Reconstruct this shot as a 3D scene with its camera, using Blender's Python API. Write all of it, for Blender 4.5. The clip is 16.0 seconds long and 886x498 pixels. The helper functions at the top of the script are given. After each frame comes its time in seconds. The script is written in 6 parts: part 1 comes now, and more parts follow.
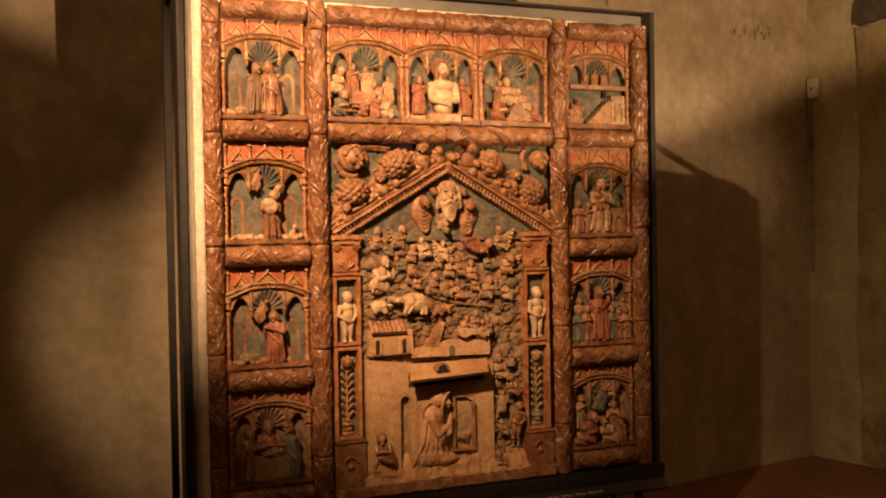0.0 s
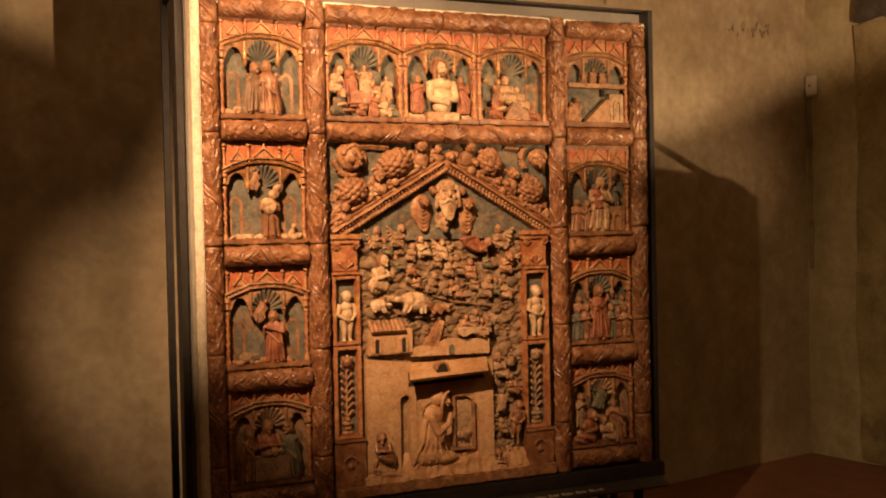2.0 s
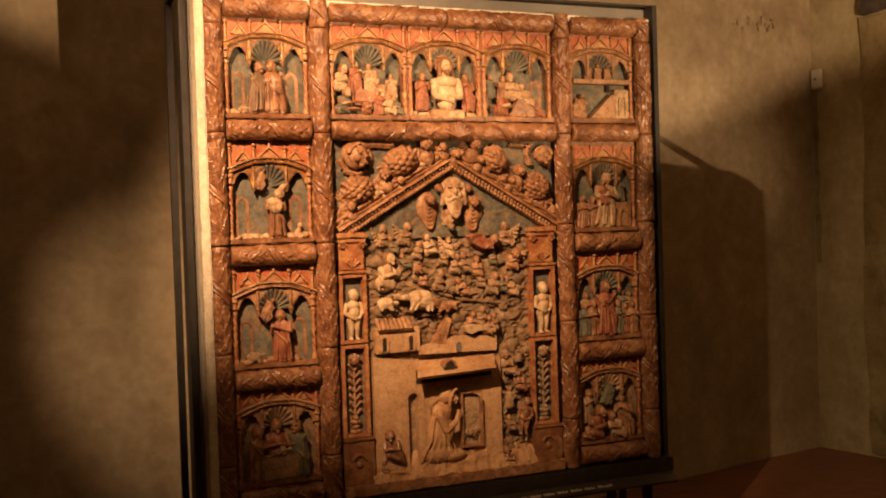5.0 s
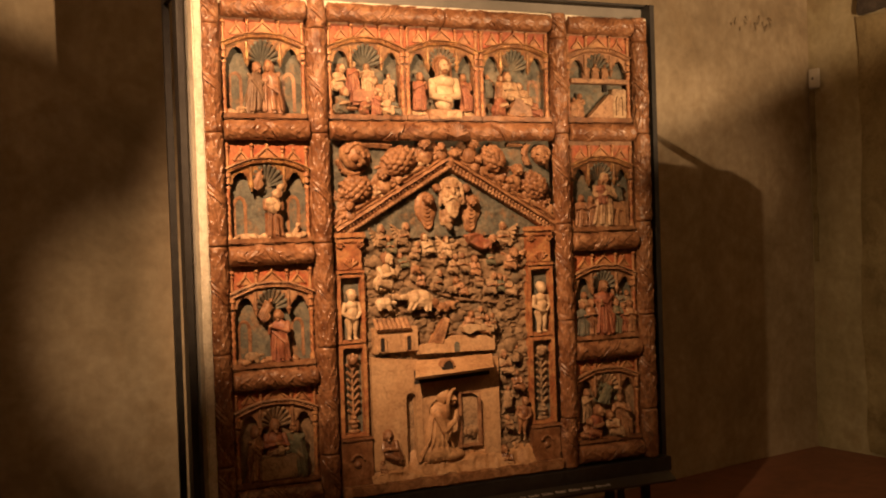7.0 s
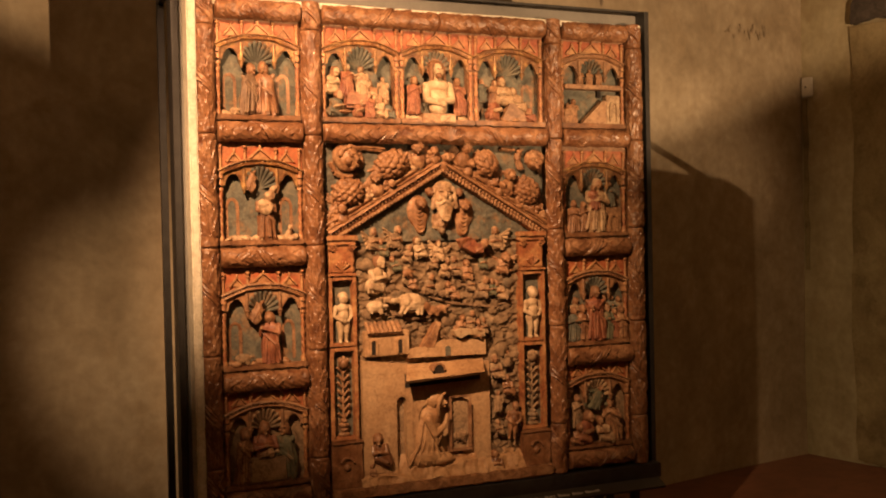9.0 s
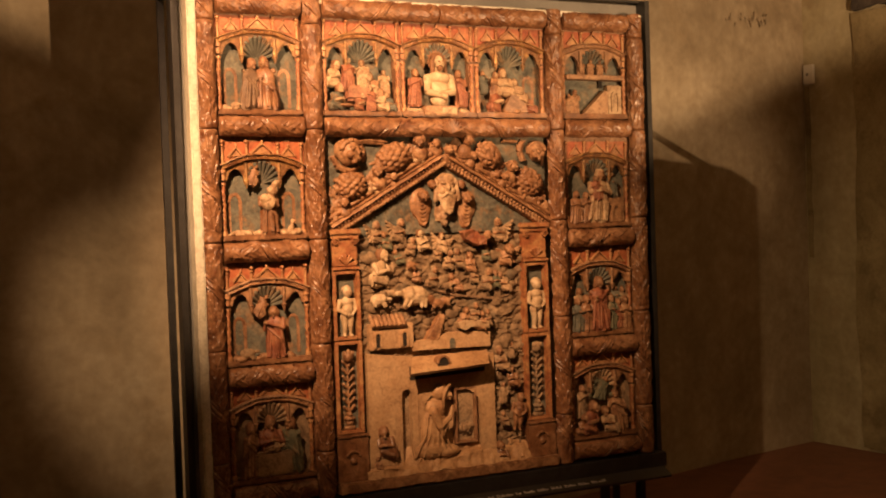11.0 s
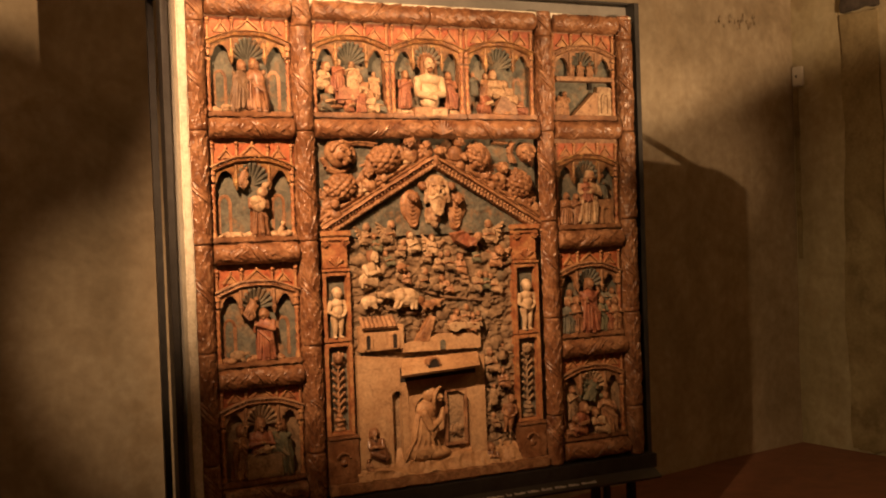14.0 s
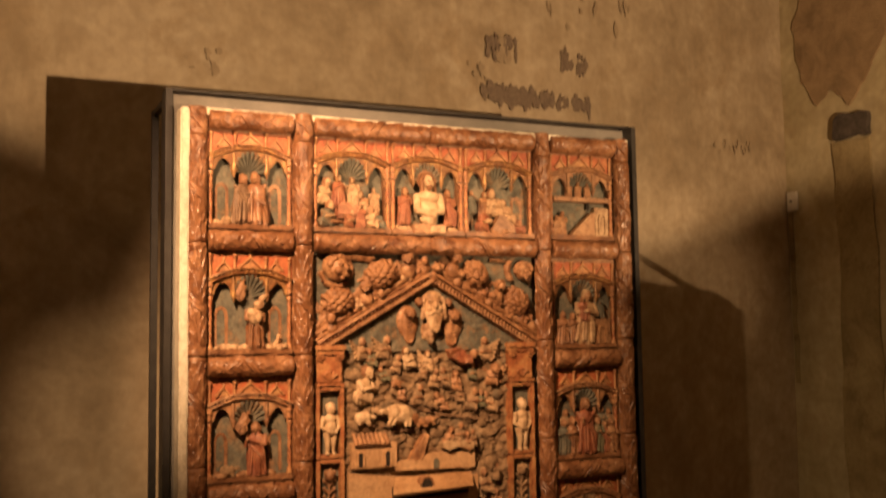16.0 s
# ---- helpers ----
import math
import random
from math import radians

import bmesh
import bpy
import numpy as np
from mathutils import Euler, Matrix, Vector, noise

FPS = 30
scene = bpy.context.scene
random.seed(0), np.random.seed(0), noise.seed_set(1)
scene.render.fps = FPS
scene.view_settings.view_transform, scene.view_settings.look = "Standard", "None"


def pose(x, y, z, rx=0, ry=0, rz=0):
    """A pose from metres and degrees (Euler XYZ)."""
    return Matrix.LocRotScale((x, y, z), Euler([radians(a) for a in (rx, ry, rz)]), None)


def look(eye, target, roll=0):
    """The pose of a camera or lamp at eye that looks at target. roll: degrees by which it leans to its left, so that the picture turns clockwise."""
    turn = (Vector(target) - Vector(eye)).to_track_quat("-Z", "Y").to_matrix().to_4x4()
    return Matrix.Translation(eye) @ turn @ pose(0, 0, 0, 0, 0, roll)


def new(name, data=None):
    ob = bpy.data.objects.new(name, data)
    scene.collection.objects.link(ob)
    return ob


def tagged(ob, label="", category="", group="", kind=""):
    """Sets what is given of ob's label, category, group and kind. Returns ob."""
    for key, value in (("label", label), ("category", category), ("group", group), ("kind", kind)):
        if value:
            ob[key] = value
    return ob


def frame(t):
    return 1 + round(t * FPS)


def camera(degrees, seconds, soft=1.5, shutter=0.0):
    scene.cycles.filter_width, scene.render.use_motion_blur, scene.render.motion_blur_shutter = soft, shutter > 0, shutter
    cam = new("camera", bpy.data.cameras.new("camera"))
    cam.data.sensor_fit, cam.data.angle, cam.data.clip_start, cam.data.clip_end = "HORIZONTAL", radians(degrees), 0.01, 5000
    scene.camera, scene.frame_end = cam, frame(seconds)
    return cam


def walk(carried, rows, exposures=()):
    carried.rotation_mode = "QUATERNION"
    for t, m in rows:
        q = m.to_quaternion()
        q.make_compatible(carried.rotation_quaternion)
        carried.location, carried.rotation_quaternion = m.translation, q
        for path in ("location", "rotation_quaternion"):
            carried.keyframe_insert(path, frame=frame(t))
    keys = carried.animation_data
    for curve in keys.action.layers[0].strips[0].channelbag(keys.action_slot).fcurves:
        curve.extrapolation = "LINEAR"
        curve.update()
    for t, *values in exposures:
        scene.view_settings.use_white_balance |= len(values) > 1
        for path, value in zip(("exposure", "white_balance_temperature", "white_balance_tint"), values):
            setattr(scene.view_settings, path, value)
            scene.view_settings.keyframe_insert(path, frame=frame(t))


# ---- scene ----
cam = camera(45.93, 16.0, soft=2.0, shutter=0.5)
EYE = (0.0, 0.0, 1.70)
# seconds, then the turn of a hand-held camera that stands still: tilt, lean and heading in degrees
TURNS = [
    (0.0, 89.005, 0.983, -0.017), (0.5, 89.183, 1.003, -0.055), (1.0, 89.206, 1.182, 0.04), (1.5, 89.12, 1.303, 0.121),
    (2.0, 88.946, 1.214, -0.069), (2.5, 88.929, 1.284, 0.067), (3.0, 88.914, 1.333, -0.016), (3.5, 88.953, 1.59, 0.059),
    (4.0, 88.836, 1.683, 0.101), (6.5, 88.824, 1.977, 0.503), (7.0, 88.808, 1.885, 0.151), (7.5, 88.768, 1.807, -0.05),
    (8.0, 88.801, 1.509, -0.119), (8.5, 88.963, 1.176, -0.092), (9.0, 89.01, 1.218, -0.264), (11.5, 88.549, 2.008, -0.062),
    (12.0, 88.748, 1.922, -0.059), (12.5, 89.004, 1.749, -0.19), (13.0, 88.992, 1.468, -0.35), (13.5, 88.798, 1.746, -0.513),
    (14.0, 88.67, 2.002, -0.639), (14.5, 88.55, 1.86, -0.494), (15.0, 88.641, 1.804, -0.634), (15.5, 90.812, 1.228, -0.699),
    (16.0, 95.036, 0.827, -0.85),
]
walk(cam, [(t, pose(*EYE, rx, ry, rz)) for t, rx, ry, rz in TURNS])

# ---------------------------------------------------------------- light
world = bpy.data.worlds.new("world")
scene.world = world
world.use_nodes = True
world.node_tree.nodes["Background"].inputs[0].default_value = (1.0, 0.7, 0.42, 1)
world.node_tree.nodes["Background"].inputs[1].default_value = 0.0
scene.view_settings.exposure = 0.0


def spot_lamp(name, eye, target, watts, colour, cone, blend, size):
    data = bpy.data.lights.new(name, "SPOT")
    data.energy, data.color = watts, colour
    data.spot_size, data.spot_blend, data.shadow_soft_size = radians(cone), blend, size
    ob = new(name, data)
    ob.matrix_world = look(eye, target)
    return ob


LAMP = (-1.05, 0.75, 4.05)
spot_lamp("spot_light", LAMP, (-0.40, 4.13, 2.08), 2200, (1.0, 0.55, 0.268), 30.5, 0.95, 0.03)
spot_lamp("spot_light_edge", LAMP, (-1.27, 4.97, 1.10), 600, (1.0, 0.60, 0.30), 17, 1.0, 0.03)
spot_lamp("spot_light_spill", LAMP, (3.25, 6.85, 0.40), 340, (1.0, 0.66, 0.32), 33, 1.0, 0.03)
spot_lamp("wall_light", LAMP, (1.52, 6.88, 2.27), 800, (1.0, 0.60, 0.30), 11, 0.9, 0.03)
spot_lamp("low_light", (2.783, 0.641, 1.52), (0.717, 5.195, 7.92), 1240, (1.0, 0.60, 0.30), 95.2, 0.12, 0.03)
# Unseen fill lamp behind the viewer, added to lift the darkest parts.
fill_lamp = bpy.data.lights.new("fill_lamp", "POINT")
fill_lamp.energy, fill_lamp.color, fill_lamp.shadow_soft_size = 12, (1.0, 0.6, 0.3), 0.4
new("fill_lamp", fill_lamp).location = (-0.5, -1.0, 3.9)


# ---------------------------------------------------------------- materials
def material(name, stops, rough=0.8, scale=8.0, bump=0.3, grain=120.0, metal=0.0, stain=None, stain_scale=2.5, stain_size=0.5, distort=0.6, depth=0.004, wear_highlight=None, grime=0.0, streak=0.0):
    """A ramp of colours over layered noise, with an optional stain colour in large patches and a fine bump."""
    m = bpy.data.materials.new(name)
    m.use_nodes = True
    nt = m.node_tree
    n, l = nt.nodes, nt.links
    bsdf = n["Principled BSDF"]
    geo = n.new("ShaderNodeTexCoord")
    info = n.new("ShaderNodeObjectInfo")
    shift = n.new("ShaderNodeVectorMath")
    shift.operation = "MULTIPLY_ADD"
    l.new(info.outputs["Random"], shift.inputs[0])
    shift.inputs[1].default_value = (13.0, 7.0, 5.0)
    l.new(geo.outputs["Object"], shift.inputs[2])
    big = n.new("ShaderNodeTexNoise")
    big.inputs["Scale"].default_value, big.inputs["Detail"].default_value = scale, 8
    big.inputs["Roughness"].default_value, big.inputs["Distortion"].default_value = 0.65, distort
    l.new(shift.outputs[0], big.inputs["Vector"])
    ramp = n.new("ShaderNodeValToRGB")
    e = ramp.color_ramp.elements
    while len(e) < len(stops):
        e.new(0.5)
    for i, c in enumerate(stops):
        e[i].position = 0.36 + 0.28 * i / max(1, len(stops) - 1)
        e[i].color = (*c, 1)
    l.new(big.outputs["Fac"], ramp.inputs[0])
    colour = ramp.outputs[0]
    fine = n.new("ShaderNodeTexNoise")
    fine.inputs["Scale"].default_value, fine.inputs["Detail"].default_value = grain, 5
    l.new(shift.outputs[0], fine.inputs["Vector"])
    if stain:
        patch = n.new("ShaderNodeTexNoise")
        patch.inputs["Scale"].default_value, patch.inputs["Detail"].default_value = stain_scale, 10
        patch.inputs["Roughness"].default_value = 0.7
        l.new(shift.outputs[0], patch.inputs["Vector"])
        cut = n.new("ShaderNodeMapRange")
        cut.inputs["From Min"].default_value, cut.inputs["From Max"].default_value = 1 - stain_size - 0.02, 1 - stain_size + 0.1
        l.new(patch.outputs["Fac"], cut.inputs["Value"])
        mix = n.new("ShaderNodeMix")
        mix.data_type = "RGBA"
        l.new(cut.outputs[0], mix.inputs[0])
        l.new(colour, mix.inputs[6])
        mix.inputs[7].default_value = (*stain, 1)
        colour = mix.outputs[2]
    # Convex edges paler: wear, and painted highlights that make the relief readable.
    if wear_highlight:
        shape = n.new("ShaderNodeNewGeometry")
        convex = n.new("ShaderNodeMapRange")
        convex.inputs["From Min"].default_value, convex.inputs["From Max"].default_value, convex.inputs["To Max"].default_value = 0.54, 0.68, 0.45
        l.new(shape.outputs["Pointiness"], convex.inputs["Value"])
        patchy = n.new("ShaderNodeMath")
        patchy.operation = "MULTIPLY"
        l.new(convex.outputs[0], patchy.inputs[0])
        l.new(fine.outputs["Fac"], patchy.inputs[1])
        edge_mix = n.new("ShaderNodeMix")
        edge_mix.data_type = "RGBA"
        l.new(patchy.outputs[0], edge_mix.inputs[0])
        l.new(colour, edge_mix.inputs[6])
        edge_mix.inputs[7].default_value = (*wear_highlight, 1)
        colour = edge_mix.outputs[2]
    speck = n.new("ShaderNodeMix")
    speck.data_type, speck.blend_type = "RGBA", "MULTIPLY"
    speck.inputs[0].default_value = 0.35
    l.new(colour, speck.inputs[6])
    l.new(fine.outputs["Fac"], speck.inputs[7])
    colour = speck.outputs[2]
    if grime:
        dirt = n.new("ShaderNodeTexNoise")
        dirt.inputs["Scale"].default_value, dirt.inputs["Detail"].default_value = 34, 7
        dirt.inputs["Roughness"].default_value, dirt.inputs["Distortion"].default_value = 0.7, 1.2
        l.new(shift.outputs[0], dirt.inputs["Vector"])
        tone = n.new("ShaderNodeValToRGB")
        d = tone.color_ramp.elements
        d[0].position, d[0].color = 0.36, (0.26, 0.17, 0.12, 1)
        d[1].position, d[1].color = 0.66, (1.3, 1.25, 1.2, 1)
        d.new(0.5).color = (0.95, 0.93, 0.9, 1)
        l.new(dirt.outputs["Fac"], tone.inputs[0])
        soil = n.new("ShaderNodeMix")
        soil.data_type, soil.blend_type = "RGBA", "MULTIPLY"
        soil.inputs[0].default_value = grime
        l.new(colour, soil.inputs[6])
        l.new(tone.outputs[0], soil.inputs[7])
        colour = soil.outputs[2]
        gloss = n.new("ShaderNodeMapRange")
        gloss.inputs["From Min"].default_value, gloss.inputs["From Max"].default_value = 0.36, 0.62
        gloss.inputs["To Min"].default_value, gloss.inputs["To Max"].default_value = min(1.0, rough + 0.14), rough
        l.new(dirt.outputs["Fac"], gloss.inputs["Value"])
        l.new(gloss.outputs[0], bsdf.inputs["Roughness"])
    if streak:
        squeeze = n.new("ShaderNodeMapping")
        squeeze.inputs["Scale"].default_value = (2.6, 2.6, 0.40)
        l.new(geo.outputs["Object"], squeeze.inputs["Vector"])
        drip = n.new("ShaderNodeTexNoise")
        drip.inputs["Scale"].default_value, drip.inputs["Detail"].default_value, drip.inputs["Roughness"].default_value = 1.6, 9, 0.68
        l.new(squeeze.outputs[0], drip.inputs["Vector"])
        blot = n.new("ShaderNodeTexNoise")
        blot.inputs["Scale"].default_value, blot.inputs["Detail"].default_value, blot.inputs["Distortion"].default_value = 7.0, 10, 0.8
        l.new(geo.outputs["Object"], blot.inputs["Vector"])
        both = n.new("ShaderNodeMath")
        both.operation = "MULTIPLY"
        l.new(drip.outputs["Fac"], both.inputs[0])
        l.new(blot.outputs["Fac"], both.inputs[1])
        shade = n.new("ShaderNodeValToRGB")
        d = shade.color_ramp.elements
        d[0].position, d[0].color = 0.13, (0.62, 0.56, 0.48, 1)
        d[1].position, d[1].color = 0.36, (1.16, 1.16, 1.14, 1)
        l.new(both.outputs[0], shade.inputs[0])
        run = n.new("ShaderNodeMix")
        run.data_type, run.blend_type = "RGBA", "MULTIPLY"
        run.inputs[0].default_value = streak
        l.new(colour, run.inputs[6])
        l.new(shade.outputs[0], run.inputs[7])
        colour = run.outputs[2]
    l.new(colour, bsdf.inputs["Base Color"])
    bsdf.inputs["Roughness"].default_value, bsdf.inputs["Metallic"].default_value = rough, metal
    add = n.new("ShaderNodeMath")
    l.new(big.outputs["Fac"], add.inputs[0])
    l.new(fine.outputs["Fac"], add.inputs[1])
    bmp = n.new("ShaderNodeBump")
    bmp.inputs["Strength"].default_value, bmp.inputs["Distance"].default_value = bump, depth
    l.new(add.outputs[0], bmp.inputs["Height"])
    l.new(bmp.outputs[0], bsdf.inputs["Normal"])
    return m


PLASTER = material("old_plaster", [(0.37, 0.30, 0.205), (0.475, 0.395, 0.28), (0.55, 0.47, 0.35)], 0.95, 1.3, 0.22, 22, stain=(0.41, 0.325, 0.215), stain_scale=1.7, stain_size=0.44, depth=0.004, streak=0.42)
PLASTER_SIDE = material("side_plaster", [(0.38, 0.325, 0.19), (0.49, 0.425, 0.27), (0.56, 0.50, 0.34)], 0.95, 1.1, 0.22, 22, stain=(0.40, 0.32, 0.19), stain_scale=1.4, stain_size=0.42, depth=0.004, streak=0.42)
SHAFT = material("worn_yellow_plaster", [(0.25, 0.195, 0.10), (0.34, 0.275, 0.15), (0.42, 0.35, 0.20)], 0.95, 2.2, 0.3, 40, stain=(0.22, 0.165, 0.085), stain_scale=3, stain_size=0.45, streak=0.42)
MORTAR = material("bare_mortar", [(0.23, 0.16, 0.09), (0.33, 0.235, 0.135), (0.40, 0.29, 0.17)], 0.95, 5, 0.7, 80, depth=0.01)
SOOT = material("dark_stone", [(0.05, 0.04, 0.035), (0.12, 0.10, 0.085)], 0.9, 12, 0.5, 90)
FAINT_TRACE = material("faint_brown_paint", [(0.33, 0.262, 0.18), (0.42, 0.34, 0.235)], 0.95, 30, 0.2, 150)
PAINT_TRACE = material("faded_dark_paint", [(0.15, 0.115, 0.09), (0.27, 0.21, 0.155)], 0.95, 40, 0.3, 150)
FLOOR = material("terracotta_floor", [(0.20, 0.085, 0.05), (0.28, 0.12, 0.07)], 0.6, 6, 0.2, 90)
CEILING = material("ceiling_plaster", [(0.24, 0.19, 0.13), (0.31, 0.25, 0.18)], 0.95, 1.5, 0.3, 60)
STEEL = material("black_steel", [(0.018, 0.016, 0.015), (0.035, 0.032, 0.03)], 0.45, 20, 0.1, 300)
BOARD = material("grey_board", [(0.14, 0.132, 0.118), (0.185, 0.173, 0.155)], 0.8, 6, 0.15, 200)
GESSO = material("white_plaster_edge", [(0.62, 0.56, 0.44), (0.74, 0.69, 0.58)], 0.85, 14, 0.4, 120, stain=(0.50, 0.40, 0.27), stain_scale=9, stain_size=0.36, grime=0.3)
TERRA = material("fired_clay", [(0.135, 0.054, 0.024), (0.245, 0.114, 0.054), (0.38, 0.205, 0.11)], 0.31, 10, 0.35, 110, stain=(0.13, 0.047, 0.020), stain_scale=10, stain_size=0.43, depth=0.003, wear_highlight=(0.60, 0.42, 0.27), grime=0.6)
CLAY = material("pale_clay", [(0.22, 0.100, 0.044), (0.35, 0.178, 0.084), (0.47, 0.28, 0.15)], 0.5, 10, 0.30, 110, stain=(0.19, 0.080, 0.035), stain_scale=10, stain_size=0.47, depth=0.003, wear_highlight=(0.62, 0.43, 0.27), grime=0.65)
STABLE = material("yellow_clay", [(0.36, 0.20, 0.092), (0.47, 0.275, 0.135), (0.54, 0.345, 0.185)], 0.6, 6, 0.25, 90, stain=(0.34, 0.17, 0.075), stain_scale=7, stain_size=0.43, depth=0.003, wear_highlight=(0.64, 0.46, 0.29), grime=0.4)
CREAM = material("cream_painted_clay", [(0.33, 0.20, 0.105), (0.47, 0.315, 0.18), (0.58, 0.42, 0.26)], 0.55, 14, 0.3, 130, stain=(0.27, 0.14, 0.07), stain_scale=18, stain_size=0.46, depth=0.003, wear_highlight=(0.66, 0.50, 0.34), grime=0.6)
BAND = material("red_painted_band", [(0.33, 0.075, 0.030), (0.42, 0.125, 0.05), (0.44, 0.19, 0.085)], 0.5, 18, 0.3, 130, stain=(0.33, 0.15, 0.068), stain_scale=16, stain_size=0.45, depth=0.003, grime=0.55)
RED = material("worn_red_paint", [(0.20, 0.058, 0.030), (0.29, 0.098, 0.048), (0.36, 0.165, 0.083)], 0.5, 18, 0.3, 130, stain=(0.38, 0.19, 0.09), stain_scale=15, stain_size=0.42, depth=0.003, wear_highlight=(0.52, 0.32, 0.18), grime=0.55)
BLUE = material("worn_blue_grey_paint", [(0.080, 0.076, 0.058), (0.125, 0.124, 0.098), (0.205, 0.175, 0.122)], 0.7, 14, 0.3, 130, stain=(0.25, 0.145, 0.072), stain_scale=11, stain_size=0.45, depth=0.003, grime=0.5)
GABLE = material("faded_red_clay", [(0.29, 0.098, 0.041), (0.38, 0.16, 0.068), (0.50, 0.27, 0.12)], 0.45, 18, 0.3, 130, stain=(0.30, 0.095, 0.04), stain_scale=14, stain_size=0.45, depth=0.003, wear_highlight=(0.64, 0.44, 0.22), grime=0.6)
GILT = material("worn_gilding", [(0.19, 0.080, 0.031), (0.29, 0.135, 0.053), (0.52, 0.31, 0.12)], 0.30, 24, 0.3, 150, metal=0.2, stain=(0.20, 0.085, 0.036), stain_scale=18, stain_size=0.50, depth=0.003, wear_highlight=(0.74, 0.55, 0.30), grime=0.75)
GREEN = material("worn_green_paint", [(0.09, 0.095, 0.06), (0.17, 0.165, 0.10)], 0.65, 20, 0.3, 130, stain=(0.30, 0.18, 0.09), stain_scale=18, stain_size=0.45, depth=0.003, wear_highlight=(0.40, 0.30, 0.19), grime=0.5)
EARTH = material("grey_brown_clay", [(0.21, 0.135, 0.075), (0.325, 0.21, 0.118), (0.43, 0.285, 0.16)], 0.75, 10, 0.4, 110, stain=(0.20, 0.15, 0.10), stain_scale=8, stain_size=0.45, depth=0.004, wear_highlight=(0.58, 0.42, 0.26), grime=0.65)
ROCK = material("dark_rocky_clay", [(0.14, 0.088, 0.048), (0.225, 0.145, 0.080), (0.32, 0.215, 0.122)], 0.8, 14, 0.5, 110, stain=(0.13, 0.098, 0.062), stain_scale=8, stain_size=0.45, depth=0.005, wear_highlight=(0.36, 0.25, 0.15), grime=0.4)
PALE = material("pale_chalky_clay", [(0.42, 0.28, 0.155), (0.54, 0.385, 0.23), (0.62, 0.465, 0.30)], 0.6, 14, 0.3, 130, stain=(0.33, 0.19, 0.10), stain_scale=18, stain_size=0.42, depth=0.003, wear_highlight=(0.68, 0.53, 0.37), grime=0.3)
UMBER = material("grey_brown_painted_clay", [(0.14, 0.082, 0.046), (0.215, 0.130, 0.074), (0.30, 0.19, 0.11)], 0.55, 14, 0.3, 130, stain=(0.12, 0.065, 0.035), stain_scale=16, stain_size=0.42, depth=0.003, wear_highlight=(0.42, 0.28, 0.17), grime=0.4)
HAIR = material("brown_painted_hair", [(0.16, 0.065, 0.025), (0.26, 0.12, 0.05)], 0.7, 60, 0.4, 200)
# Near black for holes and windows, and for shade painted under the eaves.
NEAR_BLACK = material("dark_opening_shade", [(0.012, 0.009, 0.007), (0.03, 0.02, 0.015)], 0.95, 20, 0.1, 100)
SMOKED = material("dark_grey_plate", [(0.028, 0.026, 0.024), (0.04, 0.037, 0.034)], 0.35, 20, 0.05, 200)
WHITE = material("off_white_plastic", [(0.70, 0.66, 0.58), (0.76, 0.72, 0.64)], 0.4, 10, 0.05, 200)
LETTER = material("white_lettering", [(0.62, 0.60, 0.55), (0.70, 0.68, 0.62)], 0.6, 10, 0.02, 200)


# ---------------------------------------------------------------- mesh helpers
def mesh_object(name, bm, mats, smooth=True):
    me = bpy.data.meshes.new(name)
    bmesh.ops.recalc_face_normals(bm, faces=bm.faces[:])
    bm.to_mesh(me)
    bm.free()
    for m in mats if isinstance(mats, (list, tuple)) else [mats]:
        me.materials.append(m)
    if smooth:
        me.shade_smooth()
        me.set_sharp_from_angle(angle=radians(58))
    return new(name, me)


def part(name, bm, mats, parent, label="", smooth=True):
    ob = mesh_object(name, bm, mats, smooth)
    ob.parent = parent
    if label:
        ob["label"] = label
    return ob


def paint(faces, index):
    for f in faces:
        f.material_index = index


def box(bm, x0, x1, y0, y1, z0, z1, bevel=0.0, index=0):
    n = len(bm.faces)
    r = bmesh.ops.create_cube(bm, size=1, matrix=Matrix.Translation(((x0 + x1) / 2, (y0 + y1) / 2, (z0 + z1) / 2)) @ Matrix.Diagonal((x1 - x0, y1 - y0, z1 - z0, 1)))
    if bevel:
        bmesh.ops.bevel(bm, geom=list({e for v in r["verts"] for e in v.link_edges}), offset=bevel, segments=2, affect="EDGES")
    bm.faces.ensure_lookup_table()
    paint(bm.faces[n:], index)


SPHERES = {}


def ball(bm, x, y, z, rx, ry, rz, turn=0.0, index=0, u=12, v=8):
    if (u, v) not in SPHERES:
        pts = [(0, 0, 1)] + [(math.sin(math.pi * i / v) * math.cos(2 * math.pi * j / u), math.sin(math.pi * i / v) * math.sin(2 * math.pi * j / u), math.cos(math.pi * i / v)) for i in range(1, v) for j in range(u)] + [(0, 0, -1)]
        faces = [(0, 1 + j, 1 + (j + 1) % u) for j in range(u)]
        for i in range(v - 2):
            a = 1 + i * u
            faces += [(a + j, a + u + j, a + u + (j + 1) % u, a + (j + 1) % u) for j in range(u)]
        a = 1 + (v - 2) * u
        faces += [(a + j, len(pts) - 1, a + (j + 1) % u) for j in range(u)]
        SPHERES[(u, v)] = (pts, faces)
    pts, faces = SPHERES[(u, v)]
    c, s = math.cos(radians(turn)), math.sin(radians(turn))
    made = [bm.verts.new((x + c * px * rx + s * pz * rz, y + py * ry, z - s * px * rx + c * pz * rz)) for px, py, pz in pts]
    for f in faces:
        bm.faces.new([made[k] for k in f]).material_index = index


